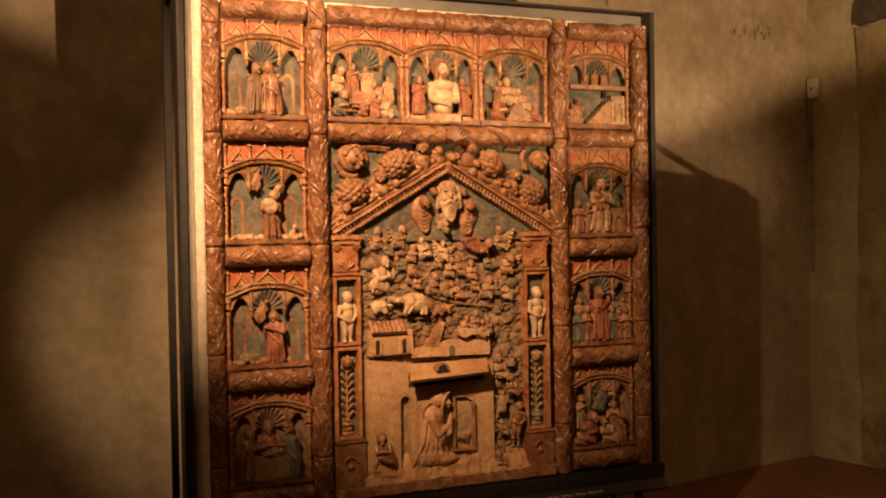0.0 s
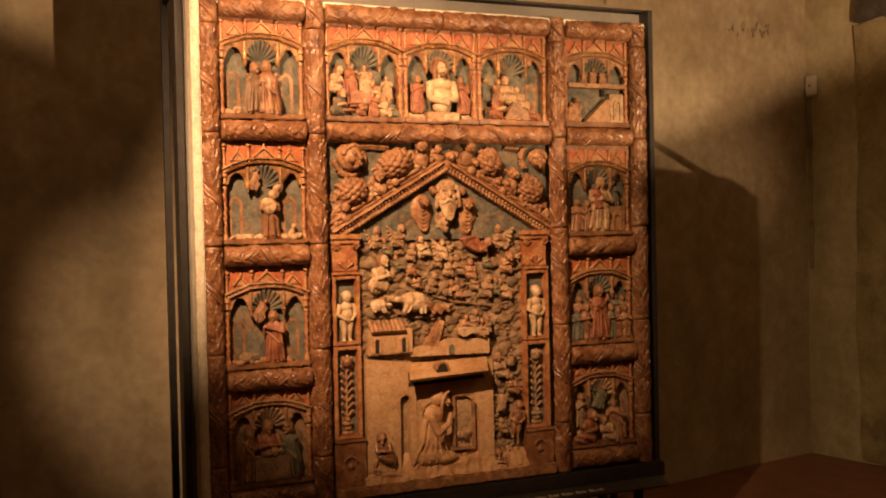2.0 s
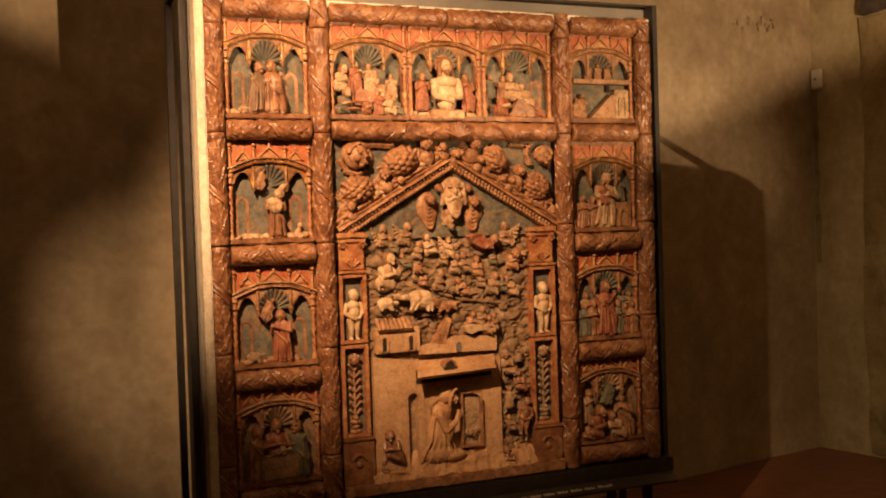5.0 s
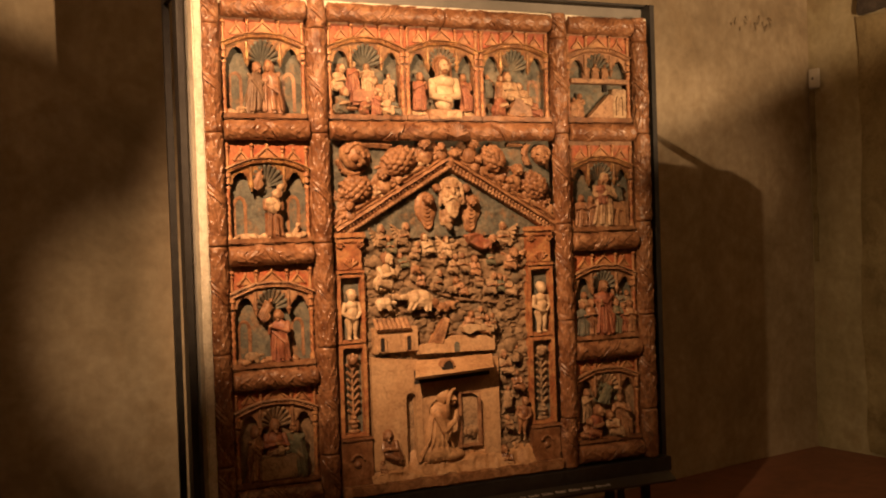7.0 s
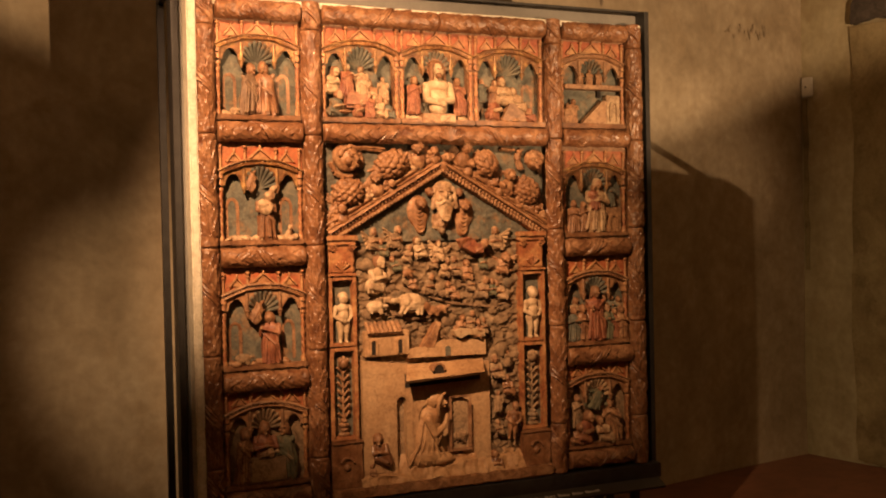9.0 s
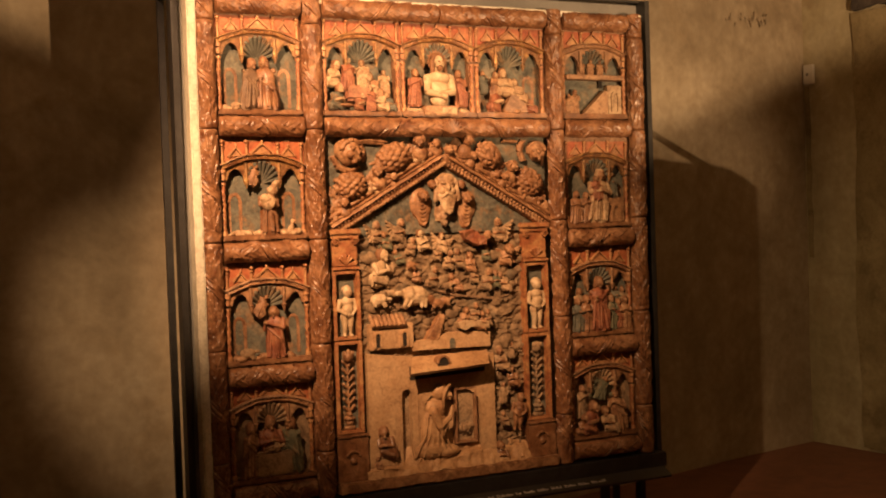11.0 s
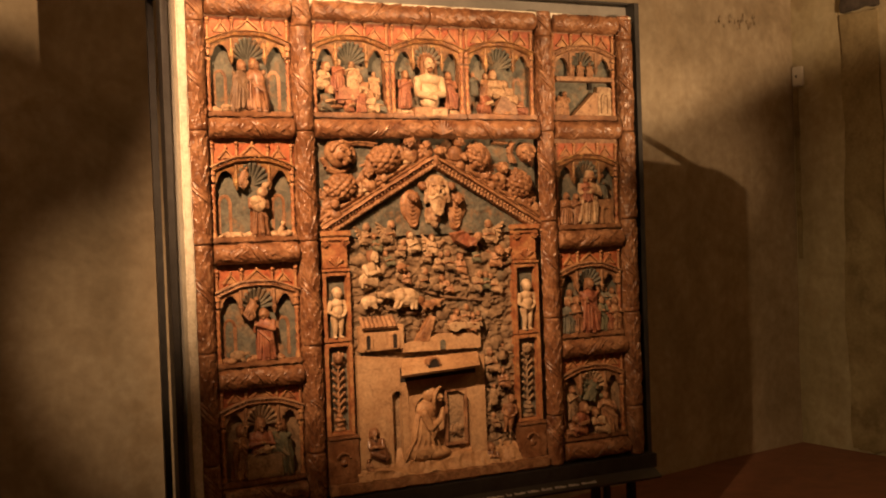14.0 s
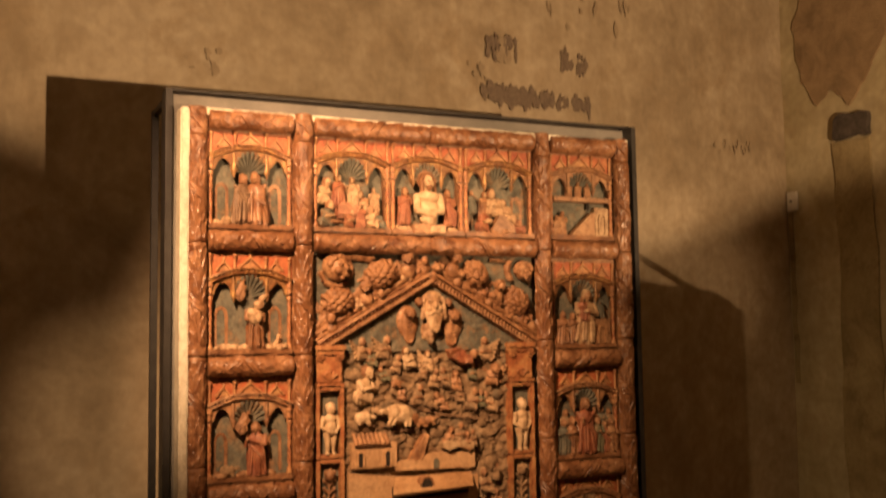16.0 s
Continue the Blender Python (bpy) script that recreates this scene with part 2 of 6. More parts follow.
def rod(bm, a, b, r0, r1, index=0, seg=10, caps=True):
    a, b = Vector(a), Vector(b)
    q = (b - a).to_track_quat("Z", "Y")
    rings = []
    for c, r in ((a, r0), (b, r1)):
        rings.append([bm.verts.new(c + q @ Vector((r * math.cos(2 * math.pi * k / seg), r * math.sin(2 * math.pi * k / seg), 0))) for k in range(seg)])
    for k in range(seg):
        bm.faces.new((rings[0][k], rings[0][(k + 1) % seg], rings[1][(k + 1) % seg], rings[1][k])).material_index = index
    if caps:
        bm.faces.new(rings[0][::-1]).material_index = index
        bm.faces.new(rings[1]).material_index = index


def limb(bm, a, b, r0, r1, index=0):
    rod(bm, a, b, r0, r1, index, 8, False)
    ball(bm, *a, r0, r0, r0, 0, index, 8, 6)
    ball(bm, *b, r1, r1, r1, 0, index, 8, 6)


def prism(bm, outline, y0, y1, index=0):
    """A flat outline of (x, z) points, from depth y0 (front) to y1."""
    front = [bm.verts.new((x, y0, z)) for x, z in outline]
    back = [bm.verts.new((x, y1, z)) for x, z in outline]
    made = [bm.faces.new(front), bm.faces.new(back[::-1])]
    for cap in made:
        cap.normal_update()
    k = len(outline)
    for i in range(k):
        made.append(bm.faces.new((front[i], back[i], back[(i + 1) % k], front[(i + 1) % k])))
    paint(made, index)


def sweep(bm, path, profile, index=0):
    """A moulding: the profile of (across, depth) carried along a path of (x, z) points."""
    rings = []
    for i, (x, z) in enumerate(path):
        x0, z0 = path[max(i - 1, 0)]
        x1, z1 = path[min(i + 1, len(path) - 1)]
        d = Vector((x1 - x0, z1 - z0)).normalized()
        rings.append([bm.verts.new((x - d.y * a, y, z + d.x * a)) for a, y in profile])
    made = []
    for r, s in zip(rings, rings[1:]):
        for j in range(len(profile) - 1):
            made.append(bm.faces.new((r[j], r[j + 1], s[j + 1], s[j])))
    made.append(bm.faces.new(rings[0]))
    made.append(bm.faces.new(rings[-1][::-1]))
    paint(made, index)


def arc(cx, cz, r, a0, a1, n=16, squash=1.0):
    return [(cx + r * math.cos(radians(a0 + (a1 - a0) * i / n)), cz + squash * r * math.sin(radians(a0 + (a1 - a0) * i / n))) for i in range(n + 1)]


def worn(bm, amount, size, seed=0.0):
    """Uneven, hand-made surface."""
    for v in bm.verts:
        v.co += amount * noise.noise_vector(v.co / size + Vector((seed, seed * 1.7, seed * 0.3)))


def empty(name, parent=None, m=None):
    ob = new(name)
    ob.empty_display_size = 0.1
    ob.parent = parent
    if m is not None:
        ob.matrix_basis = m
    return ob


# ---------------------------------------------------------------- room
CORNER = Vector((2.69, 7.68, 0))
ROOM = pose(CORNER.x, CORNER.y, 0, 0, 0, 34.4)
HIGH, LONG, DEEP, THICK = 4.6, 8.2, 9.5, 0.35


def slab(name, x0, x1, y0, y1, z0, z1, mat, label, cuts=(1, 1, 1), rough=0.0):
    bm = bmesh.new()
    box(bm, x0, x1, y0, y1, z0, z1)
    if max(cuts) > 1:
        long = [e for e in bm.edges if e.calc_length() > 1]
        bmesh.ops.subdivide_edges(bm, edges=long, cuts=max(cuts), use_grid_fill=True)
        if rough:
            for v in bm.verts:
                v.co += rough * noise.noise_vector(v.co / 0.7) + rough * 0.5 * noise.noise_vector(v.co / 0.25)
    ob = mesh_object(name, bm, mat)
    ob.matrix_world = ROOM
    return tagged(ob, label, name.split("_")[0], kind="structure")


slab("wall_back", -LONG, 0, 0, THICK, 0, HIGH, PLASTER, "uneven beige old plaster wall with stains and paint traces", (60, 1, 1), 0.008)
slab("wall_side", 0.0, THICK, -DEEP, THICK, 0, HIGH, PLASTER_SIDE, "yellowish old plaster wall with a worn surface", (60, 1, 1), 0.008)
slab("wall_left", -LONG - THICK, -LONG, -DEEP, THICK, 0, HIGH, PLASTER, "plain beige plaster wall closing the room")
slab("wall_front", -LONG - THICK, THICK, -DEEP - THICK, -DEEP, 0, HIGH, PLASTER, "plain beige plaster wall behind the viewer")
slab("ceiling", -LONG - THICK, THICK, -DEEP - THICK, THICK, HIGH, HIGH + 0.3, CEILING, "plain pale plaster ceiling")
slab("floor", -LONG - THICK, THICK, -DEEP - THICK, THICK, -0.3, 0, FLOOR, "dark reddish terracotta floor")

# ---------------------------------------------------------------- altarpiece
TURN = pose(0.0305, 4.3945, 0, 0, 0, 23.65)
altarpiece = tagged(empty("altarpiece", None, TURN), "carved terracotta altarpiece with painted relief scenes on a steel stand", "altarpiece")
display_stand = tagged(empty("display_stand", None, TURN), "black steel display stand with a grey board and caption strip", "stand")
POSTS = (-0.983, -0.556, 0.556, 0.983)
BEAMS = (2.585, 2.107, 1.615, 1.124, 0.657)
HALF = 0.043


def ripple(u, z, seed, size):
    """Smooth uneven waves over two coordinates, about -1 to 1."""
    rng = random.Random(seed)
    total = 0.0
    for _ in range(7):
        way, phase, k = rng.uniform(0, 6.28), rng.uniform(0, 6.28), rng.uniform(0.6, 1.7) / size
        total = total + np.sin((u * math.cos(way) + z * math.sin(way)) * k * 3.0 + phase + 1.3 * np.sin(z * k + phase * 2))
    return total / 4.0


def leafy(length, seed, lean=1, relief=0.0098, slant=0.0):
    """A half-round garland of overlapping pointed leaves with a crossing ribbon, lying along z from 0 to length, its front towards -y."""
    rng = random.Random(seed)
    nz, na = max(8, int(length / 0.0032)), 42
    z = np.linspace(0, length, nz + 1)[:, None]
    a = np.linspace(-1, 1, na + 1)[None, :]
    u = a * HALF * 1.5 + 0 * z
    zz = z + 0 * a + 0.004 * ripple(u, z, seed + 5, 0.05)
    mid = length * (0.5 + 0.08 * rng.uniform(-1, 1))
    step, wide, long, shift = 0.034, 0.0215, 0.062, rng.uniform(0, 0.034)
    h = np.zeros_like(u)
    for k in range(-2, int(length / step) + 2):
        for c in range(-2, 3):
            uc = (c + 0.5 * (k % 2)) * 0.036 + rng.uniform(-0.004, 0.004)
            size, droop = rng.uniform(0.85, 1.12), rng.uniform(-0.12, 0.12) + slant * (1 if uc > 0 else -1)
            t = (zz - k * step + shift) / (long * size)
            inside = (t > 0) & (t < 1)
            tt = np.clip(t, 0.001, 0.999)
            half = wide * size * np.minimum(1.0, np.sqrt(tt / 0.22)) * (1 - tt) ** 0.55 * 1.15
            d = np.abs((u - uc - droop * (tt - 0.3) * 0.06) / half)
            rise = 0.20 + 0.62 * tt + 0.22 * np.exp(-((d - 0.78) / 0.16) ** 2) - 0.26 * np.exp(-(d / 0.13) ** 2) - 0.10 * (d > 0.9)
            h = np.maximum(h, np.where(inside & (d < 1), rise * rng.uniform(0.85, 1.1), 0.0))
    s = (zz - mid) * lean + a * 0.062
    band = np.abs(s) < 0.022
    h = np.where(band, 0.80 + 0.26 * np.cos(s / 0.022 * math.pi * 2.0), h)
    h = np.where((np.abs(s) > 0.022) & (np.abs(s) < 0.027), h * 0.3, h)
    worn_away = np.clip(ripple(u, z, seed + 1, 0.07) * 1.4 - 0.35, 0, 0.75)
    h = h * (1 - worn_away) + 0.45 * worn_away
    edge = np.minimum(z, length - z) + 0 * a
    plain = np.clip((0.020 - edge) / 0.004, 0, 1)
    h = h * (1 - plain) + 0.55 * plain + 0.10 * ripple(u, z, seed + 2, 0.012)
    ends = np.clip(edge / 0.006, 0, 1)
    r = (HALF - relief + relief * h) * (0.9 + 0.1 * ends) + 0.0016 * ripple(u, z, seed + 3, 0.05)
    x, y = r * np.sin(np.pi / 2 * a), -1.05 * r * np.cos(np.pi / 2 * a)
    points = np.stack([x, y, z + 0 * a], axis=-1).reshape(-1, 3)
    bm = bmesh.new()
    made = [bm.verts.new(p) for p in points.tolist()]
    row = na + 1
    for i in range(nz):
        for j in range(na):
            q = i * row + j
            bm.faces.new((made[q], made[q + 1], made[q + row + 1], made[q + row]))
    bm.faces.new(made[:row])
    bm.faces.new(made[-row:])
    bm.faces.new(made[0::row] + made[na::row][::-1])
    return bm


# the four upright garlands, in fired blocks
for k, x in enumerate(POSTS):
    cuts = [0.61, 0.80, 1.235, 1.655, 2.095, 2.515, 2.63] if k in (0, 1) else [0.61, 0.835, 1.27, 1.70, 2.10, 2.52, 2.63]
    for i, (z0, z1) in enumerate(zip(cuts, cuts[1:])):
        ob = part("garland_post", leafy(z1 - z0 - 0.003, 10 * k + i, 1), TERRA, altarpiece)
        ob.location = (x, 0.045 + 0.003 * ((i * 7 + k) % 3), z0)

bm = bmesh.new()
ball(bm, 0.995, 0.03, 2.616, 0.020, 0.02, 0.008)
worn(bm, 0.006, 0.012, 3)
part("plaster_chip", bm, GESSO, altarpiece, "white chip of plaster on the corner")

# the cross garlands
SPANS = [(POSTS[0] + HALF, POSTS[1] - HALF), (POSTS[1] + HALF, 0.0), (0.0, POSTS[2] - HALF), (POSTS[2] + HALF, POSTS[3] - HALF)]
for i, z in enumerate(BEAMS):
    for j, (x0, x1) in enumerate(SPANS):
        if j in (1, 2) and i > 1:
            continue
        ob = part("garland_beam", leafy(x1 - x0 - 0.003, 100 + 10 * i + j, 1.2 if j % 2 else -1.2, 0.0080, 0.5), TERRA, altarpiece)
        ob.matrix_basis = pose(x0 + 0.0015, 0.047, z - 0.002, 0, 90, 0)

# plaster bedding, grey board and steel carcass behind
for dims in ((-1.052, -1.018, 0.012, 0.118, 0.62, 2.618), (-1.018, 0.70, 0.03, 0.118, 2.596, 2.626)):
    bm = bmesh.new()
    box(bm, *dims, 0.006)
    bmesh.ops.subdivide_edges(bm, edges=[e for e in bm.edges if e.calc_length() > 0.5], cuts=80, use_grid_fill=True)
    worn(bm, 0.0025, 0.06)
    part("bedding", bm, GESSO, altarpiece, "rough white plaster bedding along the edge")
bm = bmesh.new()
box(bm, -1.088, 1.056, 0.122, 0.14, 0.60, 2.690, 0.002)
part("backing_board", bm, BOARD, display_stand, "plain grey backing board")
for name, dims in (("frame_side", (-1.096, -1.069, 0.098, 0.19, 0.56, 2.698)), ("frame_side", (1.056, 1.080, 0.052, 0.19, 0.56, 2.698)), ("frame_top", (-1.096, 1.082, 0.10, 0.19, 2.698, 2.708))):
    bm = bmesh.new()
    box(bm, *dims, 0.001)
    part(name, bm, STEEL, display_stand, "black steel edge of the stand")
for x, high in ((-1.085, 2.68), (1.056, 2.40)):
    bm = bmesh.new()
    box(bm, x - 0.014, x + 0.014, 0.40, 0.43, 0, high, 0.002)
    part("rear_post", bm, STEEL, display_stand)
    for z in (high - 0.025, 0.55):
        bm = bmesh.new()
        box(bm, x - 0.012, x + 0.012, 0.19, 0.40, z, z + 0.022, 0.002)
        part("side_rail", bm, STEEL, display_stand)


# tie bar from the top corner of the stand to the wall behind
bm = bmesh.new()
rod(bm, (1.065, 0.20, 2.66), (1.98, 1.60, 2.33), 0.022, 0.022, 0, 8)
part("wall_tie", bm, STEEL, display_stand)


# ---------------------------------------------------------------- figures of the relief, plain shapes
ROBE = {"red": RED, "clay": CLAY, "cream": CREAM, "blue": BLUE, "green": GREEN, "terra": TERRA, "earth": EARTH, "umber": UMBER, "pale": PALE}


def robed(h, robe="red", lean=0.0, bend=0.0, arms="fold", wide=1.0, head=True, base=True, flesh="clay", hood=None):
    """A small standing figure of clay, feet at z = 0, facing -y. lean: sideways shift of the head; bend: arms' side."""
    bm = bmesh.new()
    w = 0.172 * h * wide
    n, m = 9, 27
    rings = []
    for i in range(n + 1):
        t = i / n
        z = 0.80 * h * t
        r = w * (0.92 - 0.30 * t + 0.24 * math.exp(-((t - 0.82) / 0.15) ** 2) + 0.10 * math.exp(-((t - 0.45) / 0.2) ** 2))
        if t == 1:
            r *= 0.45
        ring = []
        for j in range(m):
            a = 2 * math.pi * j / m
            fold = 1 + (0.13 * (1 - t) + 0.05) * math.cos(a * 7 + 2.2 * t + h * 40) + 0.06 * math.cos(a * 3 - 5 * t + h * 90)
            ring.append(bm.verts.new((lean * h * t ** 1.5 + r * fold * math.cos(a), 0.68 * r * fold * math.sin(a), z)))
        rings.append(ring)
    for r, s in zip(rings, rings[1:]):
        for j in range(m):
            bm.faces.new((r[j], r[(j + 1) % m], s[(j + 1) % m], s[j]))
    bm.faces.new(rings[0][::-1])
    bm.faces.new(rings[-1])
    lx = lean * h
    if head:
        k = 1.22
        ball(bm, lx * 1.08, -0.03 * h, 0.885 * h, 0.062 * h * k, 0.068 * h * k, 0.082 * h * k, 12 * lean, 1)
        ball(bm, lx * 1.08, 0.002 * h, 0.920 * h, 0.078 * h * k, 0.066 * h * k, 0.076 * h * k, 0, 2 if hood is None else 0)
        for s in (-1, 1):
            ball(bm, lx * 1.08 + s * 0.058 * h * k, 0.0, 0.868 * h, 0.026 * h * k, 0.05 * h * k, 0.075 * h * k, 0, 2 if hood is None else 0, 8, 6)
            ball(bm, lx * 1.08 + s * 0.026 * h * k, -0.095 * h, 0.880 * h, 0.016 * h, 0.012 * h, 0.022 * h, 0, 1, 6, 5)
        ball(bm, lx * 1.08, -0.122 * h, 0.875 * h, 0.014 * h, 0.022 * h, 0.030 * h, 0, 1, 6, 5)
        ball(bm, lx * 1.08, -0.100 * h, 0.815 * h, 0.030 * h, 0.028 * h, 0.024 * h, 0, 1, 6, 5)
        rod(bm, (lx, 0, 0.74 * h), (lx * 1.05, 0, 0.86 * h), 0.05 * h, 0.045 * h, 1, 8)
    # mantle: long hanging folds and one drawn across
    for i in range(5):
        q = -0.8 + 0.4 * i
        top = (lx * 0.8 + w * q * 0.75, -0.50 * w * math.sqrt(1 - q * q * 0.8), 0.66 * h)
        limb(bm, top, (w * q * 1.05 + 0.02 * h * math.sin(i * 3 + h * 70), -0.66 * w * math.sqrt(1 - q * q * 0.7), 0.06 * h), 0.020 * h, 0.034 * h)
    limb(bm, (lx * 0.8 - w * 0.85, -0.35 * w, 0.64 * h), (w * 0.75, -0.62 * w, 0.36 * h), 0.034 * h, 0.040 * h)
    limb(bm, (w * 0.75, -0.62 * w, 0.36 * h), (w * 0.9, -0.3 * w, 0.10 * h), 0.040 * h, 0.026 * h)
    sh = 0.72 * h
    for s in (-1, 1):
        a = (lx * 0.85 + s * w * 0.85, 0, sh)
        if arms == "fold":
            b, c = (lx * 0.7 + s * w * 1.0, -0.09 * h, 0.56 * h), (lx * 0.7 + 0.02 * h * s, -0.15 * h, 0.60 * h)
        elif arms == "pray":
            b, c = (lx * 0.7 + s * w * 0.95, -0.08 * h, 0.57 * h), (lx * 0.7 + bend * h + 0.012 * h * s, -0.17 * h, 0.70 * h)
        elif arms == "reach":
            b, c = (lx * 0.7 + bend * h * 0.5 + s * 0.05 * h, -0.10 * h, 0.60 * h), (lx * 0.7 + bend * h * 1.1, -0.13 * h, 0.60 * h + s * 0.03 * h)
        elif arms == "up":
            b, c = (lx + s * w * 1.3, -0.06 * h, 0.80 * h), (lx + s * w * 0.9 + bend * h, -0.09 * h, 1.0 * h)
        else:
            b, c = (lx * 0.8 + s * w * 1.12, -0.02 * h, 0.55 * h), (lx * 0.7 + s * w * 0.95, -0.06 * h, 0.40 * h)
        limb(bm, a, b, 0.048 * h, 0.042 * h, 0)
        limb(bm, b, c, 0.040 * h, 0.028 * h, 0)
        ball(bm, *c, 0.032 * h, 0.032 * h, 0.034 * h, 0, 1, 8, 6)
    worn(bm, 0.022 * h, 0.09 * h + 0.004, h * 31)
    worn(bm, 0.010 * h, 0.035 * h + 0.003, h * 11)
    return bm, [ROBE[robe], ROBE[flesh], HAIR]


def crouched(h, robe="earth", lean=0.0, seed=0.0, flesh="clay", wings=False):
    """A seated or kneeling figure in low relief, wrapped in a cloak; some carry wings."""
    bm = bmesh.new()
    ball(bm, 0, 0.02 * h, 0.20 * h, 0.30 * h, 0.20 * h, 0.22 * h, 0, 0, 16, 10)
    ball(bm, lean * 0.4 * h, 0.02 * h, 0.44 * h, 0.23 * h, 0.17 * h, 0.26 * h, 25 * lean, 0, 16, 10)
    limb(bm, (-0.20 * h, -0.10 * h, 0.22 * h), (0.12 * h, -0.16 * h, 0.10 * h), 0.10 * h, 0.08 * h)
    limb(bm, (0.16 * h, -0.08 * h, 0.26 * h), (0.22 * h, -0.12 * h, 0.02 * h), 0.09 * h, 0.07 * h)
    for s in (-1, 1):
        limb(bm, (lean * 0.5 * h + s * 0.19 * h, 0, 0.56 * h), (lean * 0.5 * h + s * 0.20 * h, -0.12 * h, 0.36 * h), 0.085 * h, 0.07 * h)
        limb(bm, (lean * 0.5 * h + s * 0.20 * h, -0.12 * h, 0.36 * h), (lean * 0.8 * h + 0.03 * s * h, -0.22 * h, 0.42 * h), 0.07 * h, 0.05 * h, 1)
    hx = lean * 0.9 * h
    ball(bm, hx, -0.06 * h, 0.80 * h, 0.135 * h, 0.145 * h, 0.165 * h, 10 * lean, 1, 14, 10)
    ball(bm, hx - 0.01 * h, 0.0, 0.86 * h, 0.165 * h, 0.14 * h, 0.145 * h, 0, 2, 14, 10)
    for s in (-1, 1):
        ball(bm, hx + s * 0.13 * h, 0.0, 0.76 * h, 0.05 * h, 0.10 * h, 0.12 * h, 0, 2, 8, 6)
        ball(bm, hx + s * 0.05 * h, -0.19 * h, 0.81 * h, 0.03 * h, 0.02 * h, 0.025 * h, 0, 1, 6, 5)
    ball(bm, hx, -0.215 * h, 0.78 * h, 0.024 * h, 0.04 * h, 0.05 * h, 0, 1, 6, 5)
    ball(bm, hx, -0.17 * h, 0.69 * h, 0.06 * h, 0.05 * h, 0.045 * h, 0, 1, 8, 6)
    for i in range(6):
        a = -0.25 + 0.1 * i
        limb(bm, (a * h, -0.13 * h + 0.3 * a * a * h, 0.34 * h), (a * 1.15 * h, -0.14 * h + 0.5 * a * a * h, 0.05 * h), 0.020 * h, 0.024 * h)
    if wings:
        for s in (-1, 1):
            for i in range(5):
                limb(bm, (lean * 0.5 * h + s * 0.16 * h, 0.06 * h, 0.58 * h), (lean * 0.5 * h + s * (0.62 - 0.07 * i) * h, 0.05 * h, (0.80 - 0.17 * i) * h), 0.05 * h, 0.065 * h)
    worn(bm, 0.030 * h, 0.12 * h + 0.004, seed + h * 23)
    worn(bm, 0.014 * h, 0.045 * h + 0.003, seed + h * 7)
    return bm, [ROBE[robe], ROBE[flesh], HAIR if robe != "earth" else EARTH]


def putto(h, flesh="cream"):
    """A small bare standing child of clay."""
    bm = bmesh.new()
    for s in (-1, 1):
        limb(bm, (s * 0.075 * h, 0, 0.40 * h), (s * 0.06 * h, -0.02 * h, 0.22 * h), 0.078 * h, 0.055 * h)
        limb(bm, (s * 0.06 * h, -0.02 * h, 0.22 * h), (s * 0.065 * h, 0, 0.04 * h), 0.055 * h, 0.036 * h)
        ball(bm, s * 0.075 * h, -0.03 * h, 0.025 * h, 0.038 * h, 0.06 * h, 0.025 * h)
        limb(bm, (s * 0.15 * h, 0, 0.70 * h), (s * 0.19 * h, -0.02 * h, 0.54 * h), 0.052 * h, 0.043 * h)
        limb(bm, (s * 0.19 * h, -0.02 * h, 0.54 * h), (s * 0.08 * h, -0.10 * h, 0.44 * h), 0.042 * h, 0.03 * h)
    ball(bm, 0, -0.01 * h, 0.44 * h, 0.125 * h, 0.10 * h, 0.10 * h)
    ball(bm, 0, -0.02 * h, 0.54 * h, 0.12 * h, 0.105 * h, 0.13 * h)
    ball(bm, 0, 0, 0.68 * h, 0.145 * h, 0.095 * h, 0.10 * h)
    ball(bm, 0.01 * h, -0.02 * h, 0.87 * h, 0.095 * h, 0.10 * h, 0.11 * h)
    ball(bm, 0.01 * h, 0.01 * h, 0.92 * h, 0.105 * h, 0.10 * h, 0.09 * h, 0, 1)
    worn(bm, 0.010 * h, 0.05 * h + 0.003, h * 17)
    paint(bm.faces, 0)
    return bm, [ROBE[flesh]]


def beast(length, mat="cream", neck=0.6):
    """A small lying or grazing animal, its head towards +x."""
    bm = bmesh.new()
    L = length
    ball(bm, -0.02 * L, 0, 0.30 * L, 0.36 * L, 0.20 * L, 0.25 * L)
    ball(bm, 0.16 * L, -0.02 * L, 0.33 * L, 0.20 * L, 0.19 * L, 0.21 * L)
    limb(bm, (0.28 * L, 0, 0.36 * L), (0.42 * L, -0.06 * L, (0.30 + 0.35 * neck) * L), 0.10 * L, 0.07 * L)
    ball(bm, 0.48 * L, -0.08 * L, (0.32 + 0.35 * neck) * L, 0.11 * L, 0.07 * L, 0.07 * L, 25)
    for s in (-0.26, -0.16, 0.14, 0.25):
        limb(bm, (s * L, -0.10 * L, 0.18 * L), (s * L * 1.15 + 0.05 * L, -0.12 * L, 0.03 * L), 0.065 * L, 0.04 * L)
    worn(bm, 0.03 * L, 0.09 * L, L * 50)
    return bm, [ROBE[mat]]


def put(made, parent, x, y, z, name="relief_figure", turn=0.0, lie=0.0, label=""):
    bm, mats = made
    ob = part(name, bm, mats, parent, label)
    if len(mats) == 1:
        fuse = ob.modifiers.new("fuse", "REMESH")
        fuse.mode, fuse.voxel_size, fuse.use_smooth_shade = "VOXEL", 0.0024, True
    ob.matrix_basis = pose(x, y, z, 0, lie, turn)
    return ob


# ---------------------------------------------------------------- niches
NW, NH = 0.341, 0.398
LABELS = "small painted niche with a scalloped canopy and relief figures"


